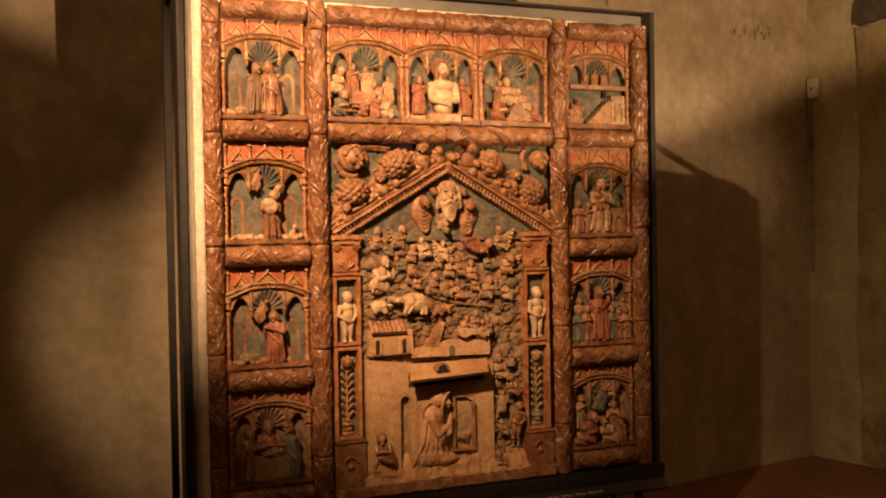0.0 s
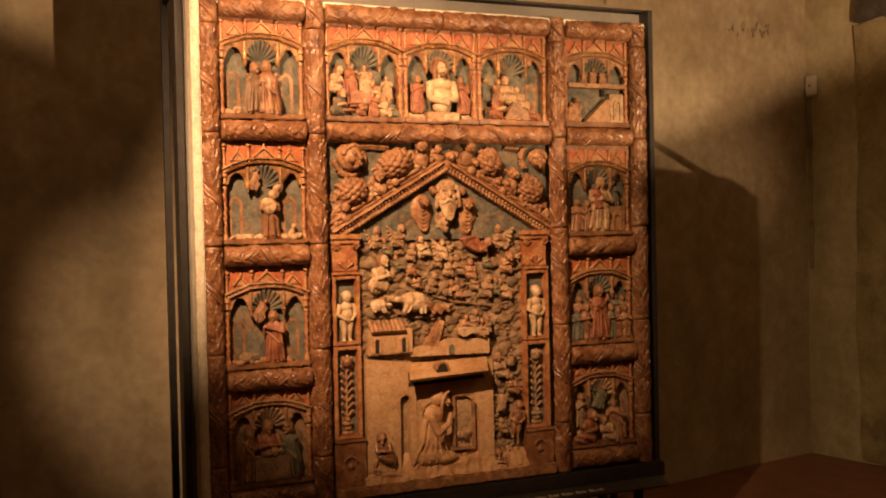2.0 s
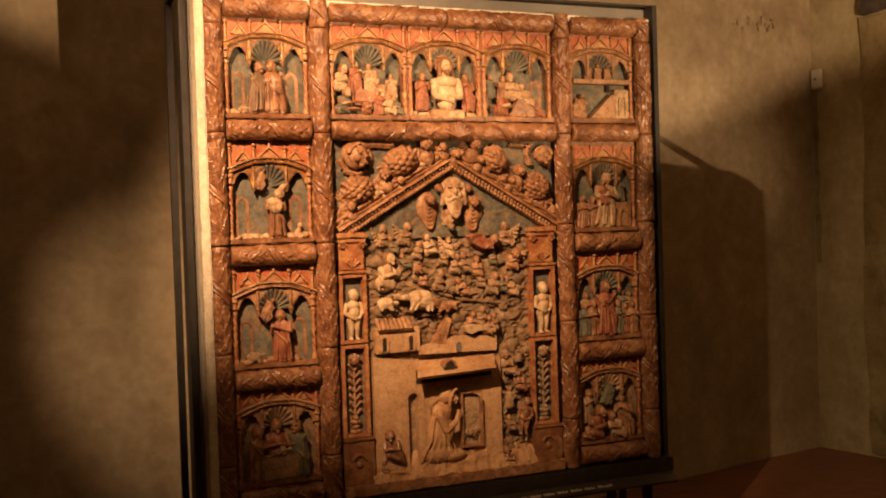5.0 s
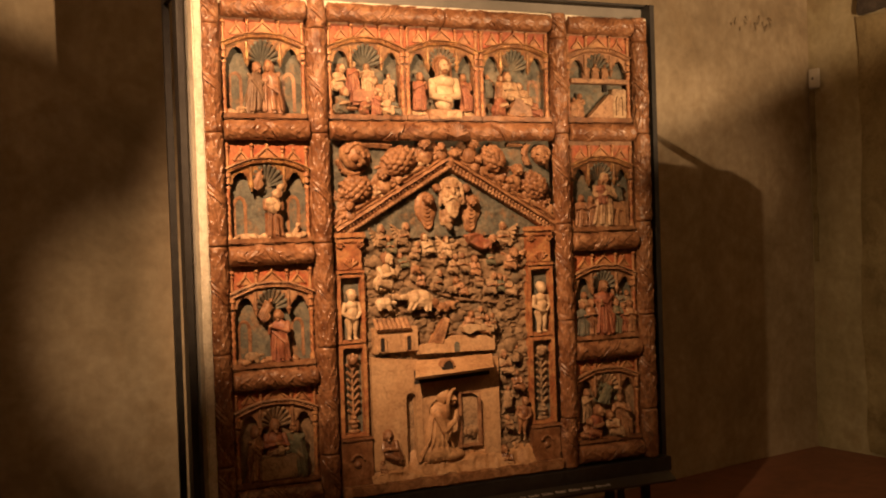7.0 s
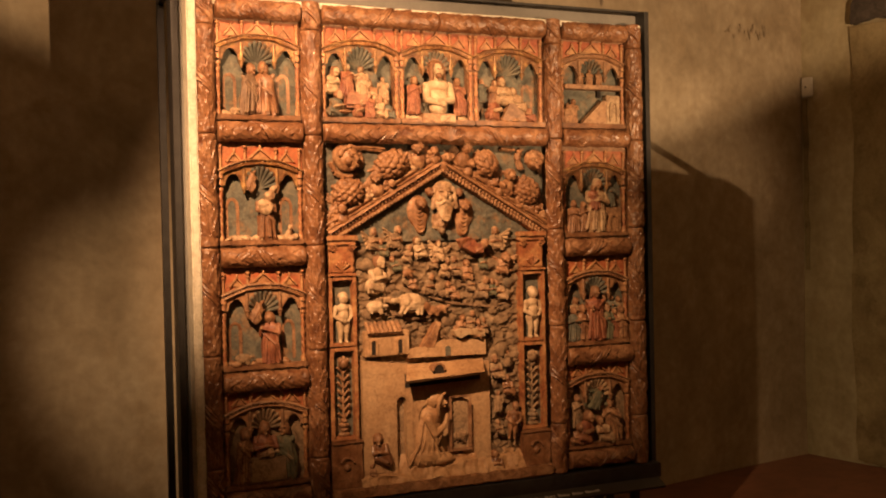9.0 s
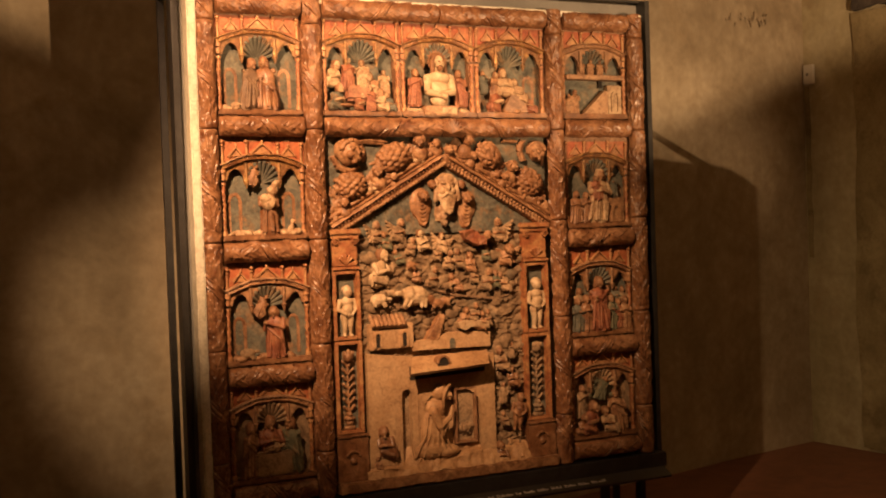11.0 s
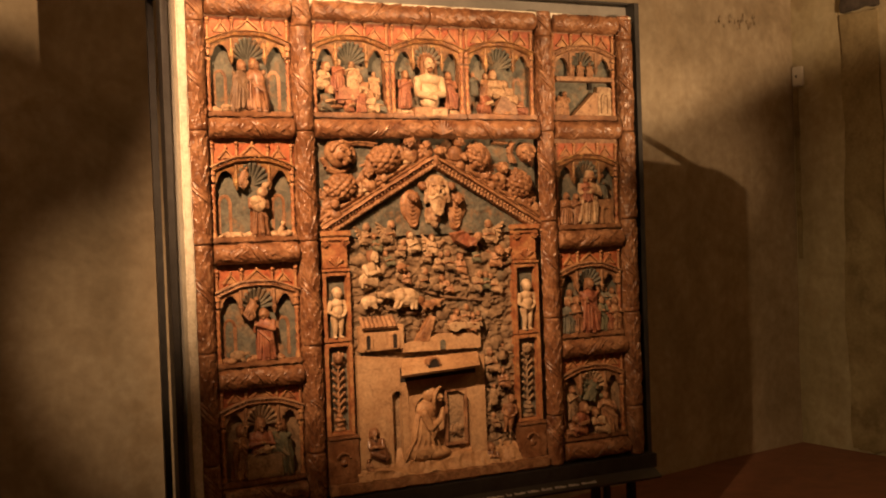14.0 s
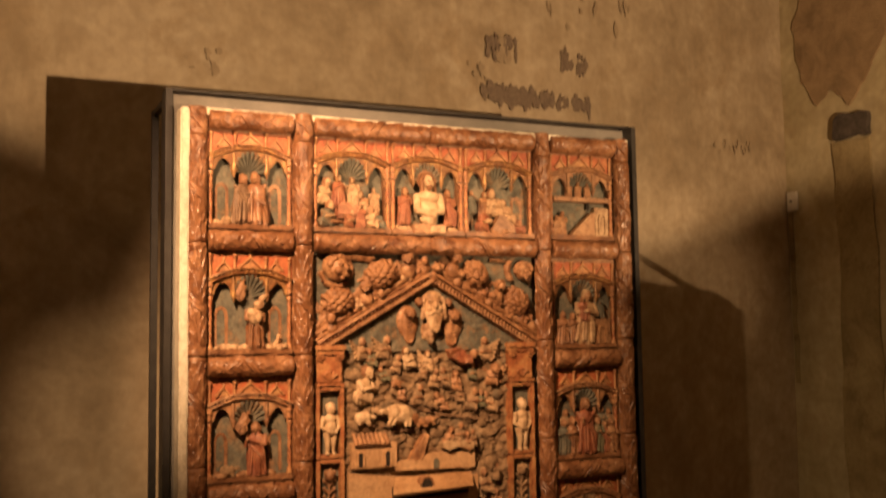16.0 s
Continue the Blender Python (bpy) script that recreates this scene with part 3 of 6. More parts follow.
def twisted(bm, x, y, z0, z1, r, index=0):
    n, rings = int((z1 - z0) / 0.004), []
    for i in range(n + 1):
        z = z0 + (z1 - z0) * i / n
        ring = []
        for j in range(10):
            a = 2 * math.pi * j / 10
            q = r * (1 + 0.22 * math.cos(2 * a + z / 0.0052))
            ring.append(bm.verts.new((x + q * math.cos(a), y + q * math.sin(a), z)))
        rings.append(ring)
    made = []
    for p, s in zip(rings, rings[1:]):
        for j in range(10):
            made.append(bm.faces.new((p[j], p[(j + 1) % 10], s[(j + 1) % 10], s[j])))
    paint(made, index)


def build_niche(x, z, seed, gilt=GILT, back=BLUE, upper=BAND, side_arches=True):
    """An empty niche; x, z: the middle of its foot. Its back lies 7 cm behind its front."""
    niche = empty("niche", altarpiece, pose(x, 0.05, z))
    niche["label"] = LABELS
    rng = random.Random(seed)
    w = NW / 2
    bm = bmesh.new()
    box(bm, -w, w, 0.045, 0.06, 0, NH)
    bmesh.ops.subdivide_edges(bm, edges=bm.edges[:], cuts=12, use_grid_fill=True)
    worn(bm, 0.003, 0.05, seed)
    part("back_panel", bm, back, niche, "worn blue-grey painted back")
    bm = bmesh.new()
    prism(bm, [(-w, 0.29), (-w * 0.62, 0.325), (0, 0.34), (w * 0.62, 0.325), (w, 0.29), (w, NH), (-w, NH)], 0.012, 0.044)
    worn(bm, 0.002, 0.03, seed)
    part("upper_band", bm, upper, niche, "worn red painted band")
    # gables and pinnacles
    for gx, gw, gh in ((0, 0.048, 0.04), (-0.105, 0.03, 0.036), (0.105, 0.03, 0.036)):
        bm = bmesh.new()
        gz = 0.337 - 0.10 * abs(gx)
        sweep(bm, [(gx - gw, gz), (gx, gz + gh), (gx + gw, gz)], [(-0.005, 0.012), (-0.003, 0.0), (0.004, 0.0), (0.005, 0.012)])
        prism(bm, [(gx - gw * 0.8, gz), (gx + gw * 0.8, gz), (gx, gz + gh * 0.8)], 0.007, 0.013)
        ball(bm, gx, 0.004, gz + gh + 0.006, 0.006, 0.006, 0.009, 0, 0, 8, 6)
        worn(bm, 0.0015, 0.01, seed + gx)
        part("gable", bm, GABLE, niche)
    for px in (-0.158, -0.062, 0.062, 0.158):
        bm = bmesh.new()
        top = 0.375 + 0.006 * rng.uniform(-1, 1)
        rod(bm, (px, 0.006, 0.30 if abs(px) > 0.1 else 0.33), (px, 0.006, top), 0.0065, 0.0055, 0, 8)
        ball(bm, px, 0.003, top + 0.004, 0.0095, 0.0095, 0.008, 0, 0, 8, 6)
        ball(bm, px, 0.003, top - 0.012, 0.008, 0.008, 0.004, 0, 0, 8, 6)
        worn(bm, 0.0015, 0.01, seed + px)
        part("pinnacle", bm, GABLE, niche)
    # the flat arch with its dentils
    path = [(-w + 0.004, 0.284), (-w * 0.68, 0.305), (-w * 0.38, 0.322), (0, 0.326), (w * 0.38, 0.322), (w * 0.68, 0.305), (w - 0.004, 0.284)]
    bm = bmesh.new()
    sweep(bm, path, [(-0.013, 0.03), (-0.013, 0.002), (-0.009, -0.006), (-0.006, 0.0), (0.005, 0.0), (0.007, -0.009), (0.012, -0.007), (0.014, 0.015)])
    for i in range(22):
        t = (i + 0.5) / 22 * 6
        k = int(t)
        f = t - k
        dx = path[k][0] + (path[k + 1][0] - path[k][0]) * f
        dz = path[k][1] + (path[k + 1][1] - path[k][1]) * f
        ball(bm, dx, 0.0, dz - 0.0005, 0.0036, 0.005, 0.0048, 0, 0, 6, 5)
    worn(bm, 0.002, 0.012, seed)
    part("arch", bm, gilt, niche, "gilded flat arch with dentils")
    # canopy: three cusped openings, scalloped shell in the middle one
    bm = bmesh.new()
    wide, narrow, rise = 0.062, 0.032, 0.236
    edge = [(-w + 0.016, 0.278), (-w * 0.72, 0.300), (-w * 0.36, 0.314), (0, 0.319), (w * 0.36, 0.314), (w * 0.72, 0.300), (w - 0.016, 0.278)]
    low = []
    for cx, r in ((0.108, narrow), (0.0, wide), (-0.108, narrow)):
        for i in range(13):
            a = math.pi * i / 12
            cusp = 1 - 0.10 * abs(math.sin(3 * a)) if r == wide else 1 + 0.25 * math.sin(a) ** 6
            low.append((cx + r * math.cos(a) * cusp, rise + (0.012 if r == wide else 0) + r * (1.02 if r == wide else 1.1) * math.sin(a) * cusp))
        if cx > -0.1:
            low.append((cx - r - 0.008, rise - 0.022))
    outline = edge + [(w - 0.016, rise - 0.01)] + low + [(-w + 0.016, rise - 0.01)]
    verts = [bm.verts.new((px, 0.010, pz)) for px, pz in outline]
    rim = [bm.verts.new((px, 0.026, pz)) for px, pz in outline]
    bm.faces.new(verts)
    for i in range(len(outline)):
        bm.faces.new((verts[i], rim[i], rim[(i + 1) % len(outline)], verts[(i + 1) % len(outline)]))
    bmesh.ops.triangulate(bm, faces=[f for f in bm.faces if len(f.verts) > 4])
    part("canopy", bm, gilt, niche, "gilded cusped canopy", False)
    for cx in (-0.066, 0.066):
        bm = bmesh.new()
        rod(bm, (cx, 0.006, 0.202), (cx, 0.006, 0.228), 0.003, 0.011, 0, 8)
        rod(bm, (cx, 0.006, 0.228), (cx, 0.006, 0.300), 0.007, 0.006, 0, 8)
        ball(bm, cx, 0.004, 0.229, 0.012, 0.011, 0.005, 0, 0, 8, 6)
        worn(bm, 0.002, 0.012, seed)
        part("pendant", bm, gilt, niche)
    bm = bmesh.new()
    for i in range(10):
        a = radians(4 + 172 * i / 9)
        limb(bm, (0.010 * math.cos(a), 0.046, 0.222 + 0.012 * math.sin(a)), (0.062 * math.cos(a), 0.014, 0.232 + 0.072 * math.sin(a)), 0.0030, 0.0095)
    part("shell", bm, back, niche, "scalloped shell of the niche")
    # colonettes
    for s in (-1, 1):
        bm = bmesh.new()
        cx = s * (w - 0.012)
        twisted(bm, cx, 0.008, 0.034, 0.215, 0.0078)
        for zz, hh, r in ((0.018, 0.016, 0.0125), (0.215, 0.010, 0.012), (0.235, 0.022, 0.0105), (0.262, 0.02, 0.013)):
            rod(bm, (cx, 0.008, zz), (cx, 0.008, zz + hh), r, r * 0.9, 0, 8)
        worn(bm, 0.001, 0.012, seed)
        part("colonette", bm, GABLE, niche, "small twisted column")
    if side_arches:
        for cx in (-0.108, 0.108):
            bm = bmesh.new()
            path = [(cx - 0.022, 0.03)] + arc(cx, 0.15, 0.022, 180, 0, 10, 1.4) + [(cx + 0.022, 0.03)]
            sweep(bm, path, [(-0.008, 0.05), (-0.006, 0.0435), (0.006, 0.0435), (0.008, 0.05)])
            worn(bm, 0.002, 0.02, seed)
            part("painted_arch", bm, TERRA, niche)
    for s in (-1, 1):
        bm = bmesh.new()
        box(bm, min(s * (w - 0.006), s * (w + 0.024)), max(s * (w - 0.006), s * (w + 0.024)), 0.014, 0.06, 0, NH)
        bmesh.ops.subdivide_edges(bm, edges=bm.edges[:], cuts=10, use_grid_fill=True)
        worn(bm, 0.003, 0.03, seed + s)
        part("jamb", bm, TERRA, niche)
    bm = bmesh.new()
    box(bm, -w, w, 0.010, 0.05, NH - 0.012, NH + 0.012)
    part("head_strip", bm, TERRA, niche)
    bm = bmesh.new()
    box(bm, -w, w, -0.012, 0.05, -0.004, 0.018, 0.004)
    bmesh.ops.subdivide_edges(bm, edges=[e for e in bm.edges if e.calc_length() > 0.1], cuts=14, use_grid_fill=True)
    worn(bm, 0.004, 0.03, seed)
    part("ledge", bm, TERRA, niche, "clay ledge at the foot of the niche")
    return niche


COLUMN_L, COLUMN_R = (POSTS[0] + POSTS[1]) / 2, (POSTS[2] + POSTS[3]) / 2
FOOT = [z + HALF + 0.004 for z in BEAMS[1:]]
G = 0.018


def rocks(parent, seed, n, x0, x1, mat=CREAM, size=0.016):
    rng = random.Random(seed)
    bm = bmesh.new()
    for _ in range(n):
        r = size * rng.uniform(0.5, 1.2)
        ball(bm, rng.uniform(x0, x1), rng.uniform(-0.004, 0.035), G + r * 0.3, r * 1.4, r, r * 0.8, rng.uniform(-20, 20), 0, 8, 6)
    worn(bm, 0.006, 0.014, seed)
    tagged(part("rubble", bm, mat, parent), kind="stuff")


# upper left: two figures embrace
n = build_niche(COLUMN_L, FOOT[0], 1)
put(robed(0.205, "umber", 0.10, 0.24, "reach", 1.12), n, -0.046, 0.012, G, turn=28)
put(robed(0.212, "terra", -0.07, -0.20, "reach", 1.2, hood=True), n, 0.036, 0.012, G, turn=-28)
rocks(n, 1, 9, -0.13, -0.05)
put(beast(0.05, "cream", 0.2), n, -0.10, 0.0, G)
# second left: one figure prays beneath an angel
n = build_niche(COLUMN_L, FOOT[1], 2)
put(robed(0.200, "terra", 0.0, -0.03, "pray", 1.05, head=False, flesh="cream"), n, 0.018, 0.012, G)
bm = bmesh.new()
ball(bm, 0, 0, 0.0, 0.034, 0.022, 0.030, 0, 0, 14, 10)
ball(bm, 0.012, -0.004, 0.045, 0.021, 0.018, 0.026, 12, 0, 12, 8)
ball(bm, -0.020, -0.012, 0.012, 0.016, 0.014, 0.018, 0, 0, 10, 8)
ball(bm, 0.030, 0.006, 0.070, 0.016, 0.012, 0.020, 30, 0, 10, 8)
worn(bm, 0.007, 0.018, 4)
put((bm, [CREAM]), n, 0.018, -0.006, 0.145, "broken_bust", label="pale broken head and chest")
bm = bmesh.new()
for k in range(3):
    ball(bm, 0.004 * k, 0.0, 0.016 * k, 0.015 - 0.003 * k, 0.011, 0.015, 0, 0, 10, 8)
worn(bm, 0.005, 0.014, 2)
put((bm, [CREAM]), n, 0.108, 0.015, 0.03, "broken_stump")
put(robed(0.085, "clay", -0.2, 0.1, "reach", 1.4), n, -0.052, 0.015, 0.215, lie=35)
rocks(n, 2, 26, -0.14, 0.14)
# third left: a figure with raised arms, a lamb and an angel
n = build_niche(COLUMN_L, FOOT[2], 3, gilt=CLAY)
put(robed(0.205, "red", 0.05, -0.13, "pray", 1.12), n, 0.030, 0.012, G, turn=-25, lie=-5)
put(robed(0.09, "clay", -0.25, 0.1, "reach", 1.5), n, -0.05, 0.01, 0.19, lie=50)
put(beast(0.085, "earth", 0.2), n, -0.09, 0.0, G)
rocks(n, 3, 12, -0.14, 0.12, CLAY)
# lowest left: a group at a table
n = build_niche(COLUMN_L, FOOT[3], 4, gilt=CLAY, back=EARTH, side_arches=False)
put(robed(0.235, "red", 0, 0, "fold", 1.1), n, -0.005, 0.025, G)
put(robed(0.215, "clay", 0.06, 0.15, "reach", 1.1), n, -0.095, 0.015, G, turn=40)
put(robed(0.225, "green", -0.05, -0.15, "reach", 1.1), n, 0.085, 0.015, G, turn=-40)
bm = bmesh.new()
box(bm, -0.075, 0.075, -0.015, 0.03, G, 0.115, 0.006)
worn(bm, 0.004, 0.03, 3)
part("altar_table", bm, EARTH, n)
put(putto(0.085), n, -0.04, -0.015, 0.125, lie=80)

# top middle: three niches
third = (POSTS[2] - POSTS[1] - 2 * HALF) / 3
n = build_niche(-third, FOOT[0], 5, side_arches=False)
bm = bmesh.new()
box(bm, -0.075, 0.045, -0.005, 0.04, 0.06, 0.125, 0.012)
worn(bm, 0.01, 0.04, 3)
part("bed", bm, RED, n, "red covered bed")
for x, z, h, c, k in ((-0.128, 0.115, 0.120, "cream", 1), (-0.060, 0.105, 0.135, "red", 0), (0.010, 0.105, 0.125, "cream", 0), (0.062, 0.075, 0.115, "clay", 1), (-0.122, G, 0.120, "blue", 1),
                      (-0.022, G, 0.085, "red", 1), (0.036, G, 0.100, "red", 0), (0.084, G, 0.105, "cream", 1), (0.122, G, 0.085, "blue", 1), (0.105, 0.09, 0.10, "cream", 0)):
    side = 1 if x < 0 else -1
    made = crouched(h * 0.95, c, 0.25 * side, x * 90, "cream") if k else robed(h, c, 0.04 * side, 0.08 * side, "pray", 1.3, flesh="cream")
    put(made, n, x, 0.018 if z > 0.05 else -0.002, z, turn=25 * side)
bm = bmesh.new()
ball(bm, -0.075, -0.012, 0.04, 0.03, 0.02, 0.008)
part("basin", bm, CLAY, n)
n = build_niche(0.0, FOOT[0], 6, side_arches=False)
bm = bmesh.new()
ball(bm, 0, 0.005, 0.115, 0.046, 0.034, 0.075)
ball(bm, 0, 0.0, 0.160, 0.054, 0.035, 0.030)
ball(bm, 0, 0.0, 0.066, 0.042, 0.034, 0.03)
rod(bm, (0, 0, 0.17), (-0.006, -0.012, 0.205), 0.018, 0.016)
ball(bm, -0.006, -0.020, 0.222, 0.022, 0.026, 0.030, -14)
ball(bm, -0.004, 0.004, 0.236, 0.034, 0.028, 0.034, 0, 1)
for s in (-1, 1):
    limb(bm, (-0.004 + s * 0.026, -0.004, 0.232), (s * 0.030, -0.006, 0.180), 0.011, 0.008, 1)
    ball(bm, -0.006 + s * 0.009, -0.044, 0.227, 0.006, 0.004, 0.003, 0, 1, 6, 5)
ball(bm, -0.008, -0.036, 0.197, 0.013, 0.014, 0.015, 0, 1)
ball(bm, -0.007, -0.047, 0.218, 0.0045, 0.006, 0.009, 0, 0, 6, 5)
for s in (-1, 1):
    limb(bm, (s * 0.052, 0, 0.160), (s * 0.058, -0.015, 0.100), 0.018, 0.016)
    limb(bm, (s * 0.058, -0.015, 0.100), (-s * 0.012, -0.042, 0.084 + 0.008 * s), 0.016, 0.011)
worn(bm, 0.004, 0.02, 6)
part("half_figure", bm, [PALE, HAIR], n, "pale half figure with folded arms")
bm = bmesh.new()
bmesh.ops.create_cone(bm, cap_ends=True, segments=28, radius1=0.05, radius2=0.05, depth=0.006, matrix=Matrix.Translation((0.002, 0.022, 0.245)) @ Matrix.Rotation(radians(90), 4, "X"))
part("halo", bm, TERRA, n)
bm = bmesh.new()
box(bm, -0.078, 0.075, -0.025, 0.035, 0.0, 0.042, 0.004)
part("tomb_chest", bm, CLAY, n)
bm = bmesh.new()
box(bm, -0.002, 0.068, -0.03, -0.024, 0.006, 0.034, 0.002)
part("scroll", bm, CREAM, n, "pale scroll with faded marks")
for s in (-1, 1):
    put(robed(0.16, "red", -0.05 * s, -0.1 * s, "pray", 1.1), n, s * 0.108, 0.02, 0.04)
    rocks(n, 8 + s, 6, s * 0.108 - 0.03, s * 0.108 + 0.03)
n = build_niche(third, FOOT[0], 7)
put(crouched(0.125, "red", 0.3, 1, "cream"), n, -0.085, 0.005, G, turn=30)
put(robed(0.125, "clay", 0.08, 0.1, "pray", 1.3, flesh="cream"), n, -0.068, 0.025, 0.075, turn=30)
put(crouched(0.125, "cream", -0.2, 2, "cream"), n, -0.010, 0.018, 0.090)
put(crouched(0.105, "cream", -0.3, 3, "cream"), n, 0.052, 0.008, 0.065, turn=-25)
put(crouched(0.090, "red", -0.35, 4, "clay"), n, 0.102, 0.0, G, turn=-30)
put(robed(0.10, "blue", 0.0, 0.1, "pray", 1.3), n, -0.125, 0.022, 0.10, turn=20)
bm = bmesh.new()
prism(bm, [(-0.04, G), (0.08, G), (0.06, 0.08), (0.0, 0.10), (-0.02, 0.06)], -0.008, 0.04)
worn(bm, 0.006, 0.03, 5)
part("drapery", bm, TERRA, n)
rocks(n, 9, 12, -0.1, 0.1, CLAY)

# upper right: a damaged stable scene
n = build_niche(COLUMN_R, FOOT[0], 11, gilt=CLAY, side_arches=False)
bm = bmesh.new()
box(bm, -0.15, 0.15, -0.012, 0.045, 0.172, 0.192, 0.003)
part("lintel", bm, CLAY, n)
bm = bmesh.new()
box(bm, 0.04, 0.06, 0.03, 0.05, 0.14, 0.172)
part("dark_gap", bm, NEAR_BLACK, n)
bm = bmesh.new()
prism(bm, [(-0.06, G), (0.07, G), (0.07, 0.12), (0.055, 0.125)], 0.0, 0.044)
worn(bm, 0.004, 0.03, 2)
part("ramp", bm, CLAY, n)
bm = bmesh.new()
box(bm, 0.075, 0.15, 0.01, 0.045, G, 0.15, 0.003)
sweep(bm, [(0.095, 0.03)] + arc(0.112, 0.10, 0.017, 180, 0, 8) + [(0.129, 0.03)], [(-0.004, 0.012), (-0.004, 0.002), (0.004, 0.002), (0.004, 0.012)])
part("arched_house", bm, CREAM, n)
for x, h in ((-0.105, 0.11), (-0.135, 0.09)):
    put(robed(h, "clay", 0.08, 0.05, "pray", 1.2), n, x, 0.015, G)
for x in (-0.06, -0.01, 0.04):
    put(robed(0.075, "clay", 0.05, 0.05, "fold", 1.4), n, x, 0.02, 0.19)
# second right: a tall pale figure by an arched door
n = build_niche(COLUMN_R, FOOT[1], 12, side_arches=False)
put(robed(0.145, "terra", 0.05, 0.08, "fold", 1.2), n, -0.115, 0.01, G)
put(robed(0.14, "terra", 0.05, 0.08, "pray", 1.1), n, -0.062, 0.015, G)
put(robed(0.245, "cream", 0.03, 0.04, "fold", 1.2, hood=True), n, 0.0, 0.02, G, lie=4)
put(robed(0.11, "red", -0.03, -0.06, "fold", 1.4), n, -0.006, 0.0, 0.12)
put(robed(0.12, "blue", 0.0, -0.06, "fold", 1.2), n, 0.09, 0.025, 0.13)
put(robed(0.12, "clay", 0.0, -0.06, "fold", 1.2), n, 0.055, 0.03, 0.12)
bm = bmesh.new()
box(bm, 0.055, 0.145, 0.005, 0.045, G, 0.13, 0.004)
sweep(bm, [(0.075, 0.02)] + arc(0.098, 0.075, 0.02, 180, 0, 8) + [(0.118, 0.02)], [(-0.005, 0.008), (-0.005, -0.003), (0.005, -0.003), (0.005, 0.008)])
part("arched_house", bm, CLAY, n)
# third right: a crowd round one in red
n = build_niche(COLUMN_R, FOOT[2], 13, gilt=CLAY, side_arches=False)
put(robed(0.245, "red", 0.0, -0.1, "reach", 1.1), n, -0.005, 0.01, G)
for x, z, h, c in ((-0.12, G, 0.155, "blue"), (-0.075, G, 0.165, "terra"), (-0.10, 0.07, 0.145, "earth"), (0.055, G, 0.16, "green"), (0.095, G, 0.14, "red"), (0.13, G, 0.15, "clay"), (0.05, 0.09, 0.13, "clay"), (0.09, 0.10, 0.12, "blue"), (0.13, 0.09, 0.12, "earth")):
    put(robed(h, c, 0.02, 0.05 if x < 0 else -0.05, "fold", 1.15), n, x, 0.012 if z < 0.05 else 0.028, z)
# lowest right: kneeling figures beneath hanging branches
n = build_niche(COLUMN_R, FOOT[3], 14, gilt=CLAY, back=EARTH, side_arches=False)
put(crouched(0.150, "red", 0.28, 5), n, -0.082, 0.008, G, turn=20)
put(crouched(0.095, "terra", 0.25, 6), n, -0.125, 0.0, G)
put(crouched(0.120, "cream", -0.28, 7), n, 0.038, -0.002, G, turn=-20)
put(robed(0.19, "clay", -0.08, -0.1, "pray", 1.2), n, 0.092, 0.02, G, turn=-25)
put(robed(0.15, "earth", 0.05, 0.08, "pray", 1.1), n, -0.105, 0.03, 0.09, turn=15)
for q in range(6):
    bm = bmesh.new()
    for k in range(5):
        ball(bm, 0.012 * math.sin(k * 2 + q), 0.0, 0.016 * k, 0.012, 0.009, 0.012, 30 * k, 0, 8, 6)
    worn(bm, 0.004, 0.012, q)
    put((bm, [GREEN]), n, -0.05 + 0.024 * q, 0.028, 0.19 + 0.012 * math.sin(q * 2), "branch")
put(robed(0.11, "green", 0.1, 0.1, "reach", 1.4), n, -0.02, 0.02, 0.17, lie=20)


# ---------------------------------------------------------------- central field
def cherub(r, mat=CLAY, wings=0, seed=0):
    """A round child's face with curls, and wings spread below it where wings is 1."""
    bm = bmesh.new()
    ball(bm, 0, 0, 0, r * 0.80, r * 0.85, r * 0.95, 0, 0, 18, 14)
    for s in (-1, 1):
        ball(bm, s * 0.40 * r, -0.66 * r, -0.30 * r, 0.30 * r, 0.30 * r, 0.28 * r, 0, 0, 10, 8)
        ball(bm, s * 0.33 * r, -0.82 * r, 0.12 * r, 0.15 * r, 0.12 * r, 0.09 * r, 0, 0, 8, 6)
        limb(bm, (s * 0.10 * r, -0.90 * r, 0.30 * r), (s * 0.55 * r, -0.70 * r, 0.26 * r), 0.08 * r, 0.06 * r)
    limb(bm, (0, -0.88 * r, 0.26 * r), (0, -1.08 * r, -0.10 * r), 0.08 * r, 0.13 * r)
    for lip in (-0.38, -0.50):
        limb(bm, (-0.18 * r, -0.84 * r, lip * r), (0.18 * r, -0.84 * r, lip * r), 0.06 * r, 0.06 * r)
    ball(bm, 0, -0.76 * r, -0.72 * r, 0.22 * r, 0.2 * r, 0.16 * r, 0, 0, 8, 6)
    rng = random.Random(seed)
    ball(bm, 0, 0.32 * r, 0.20 * r, 0.98 * r, 0.80 * r, 0.92 * r, 0, 1, 14, 10)
    for i in range(15):
        a = radians(5 + 170 * i / 14)
        ball(bm, r * 0.86 * math.cos(a), -0.18 * r - 0.3 * r * math.sin(a) * rng.uniform(0.4, 1), r * 0.86 * math.sin(a), 0.19 * r, 0.24 * r, 0.17 * r, rng.uniform(0, 90), 1, 8, 6)
    worn(bm, 0.03 * r, 0.3 * r, seed)
    paint(bm.faces, 0)
    return bm, [mat]


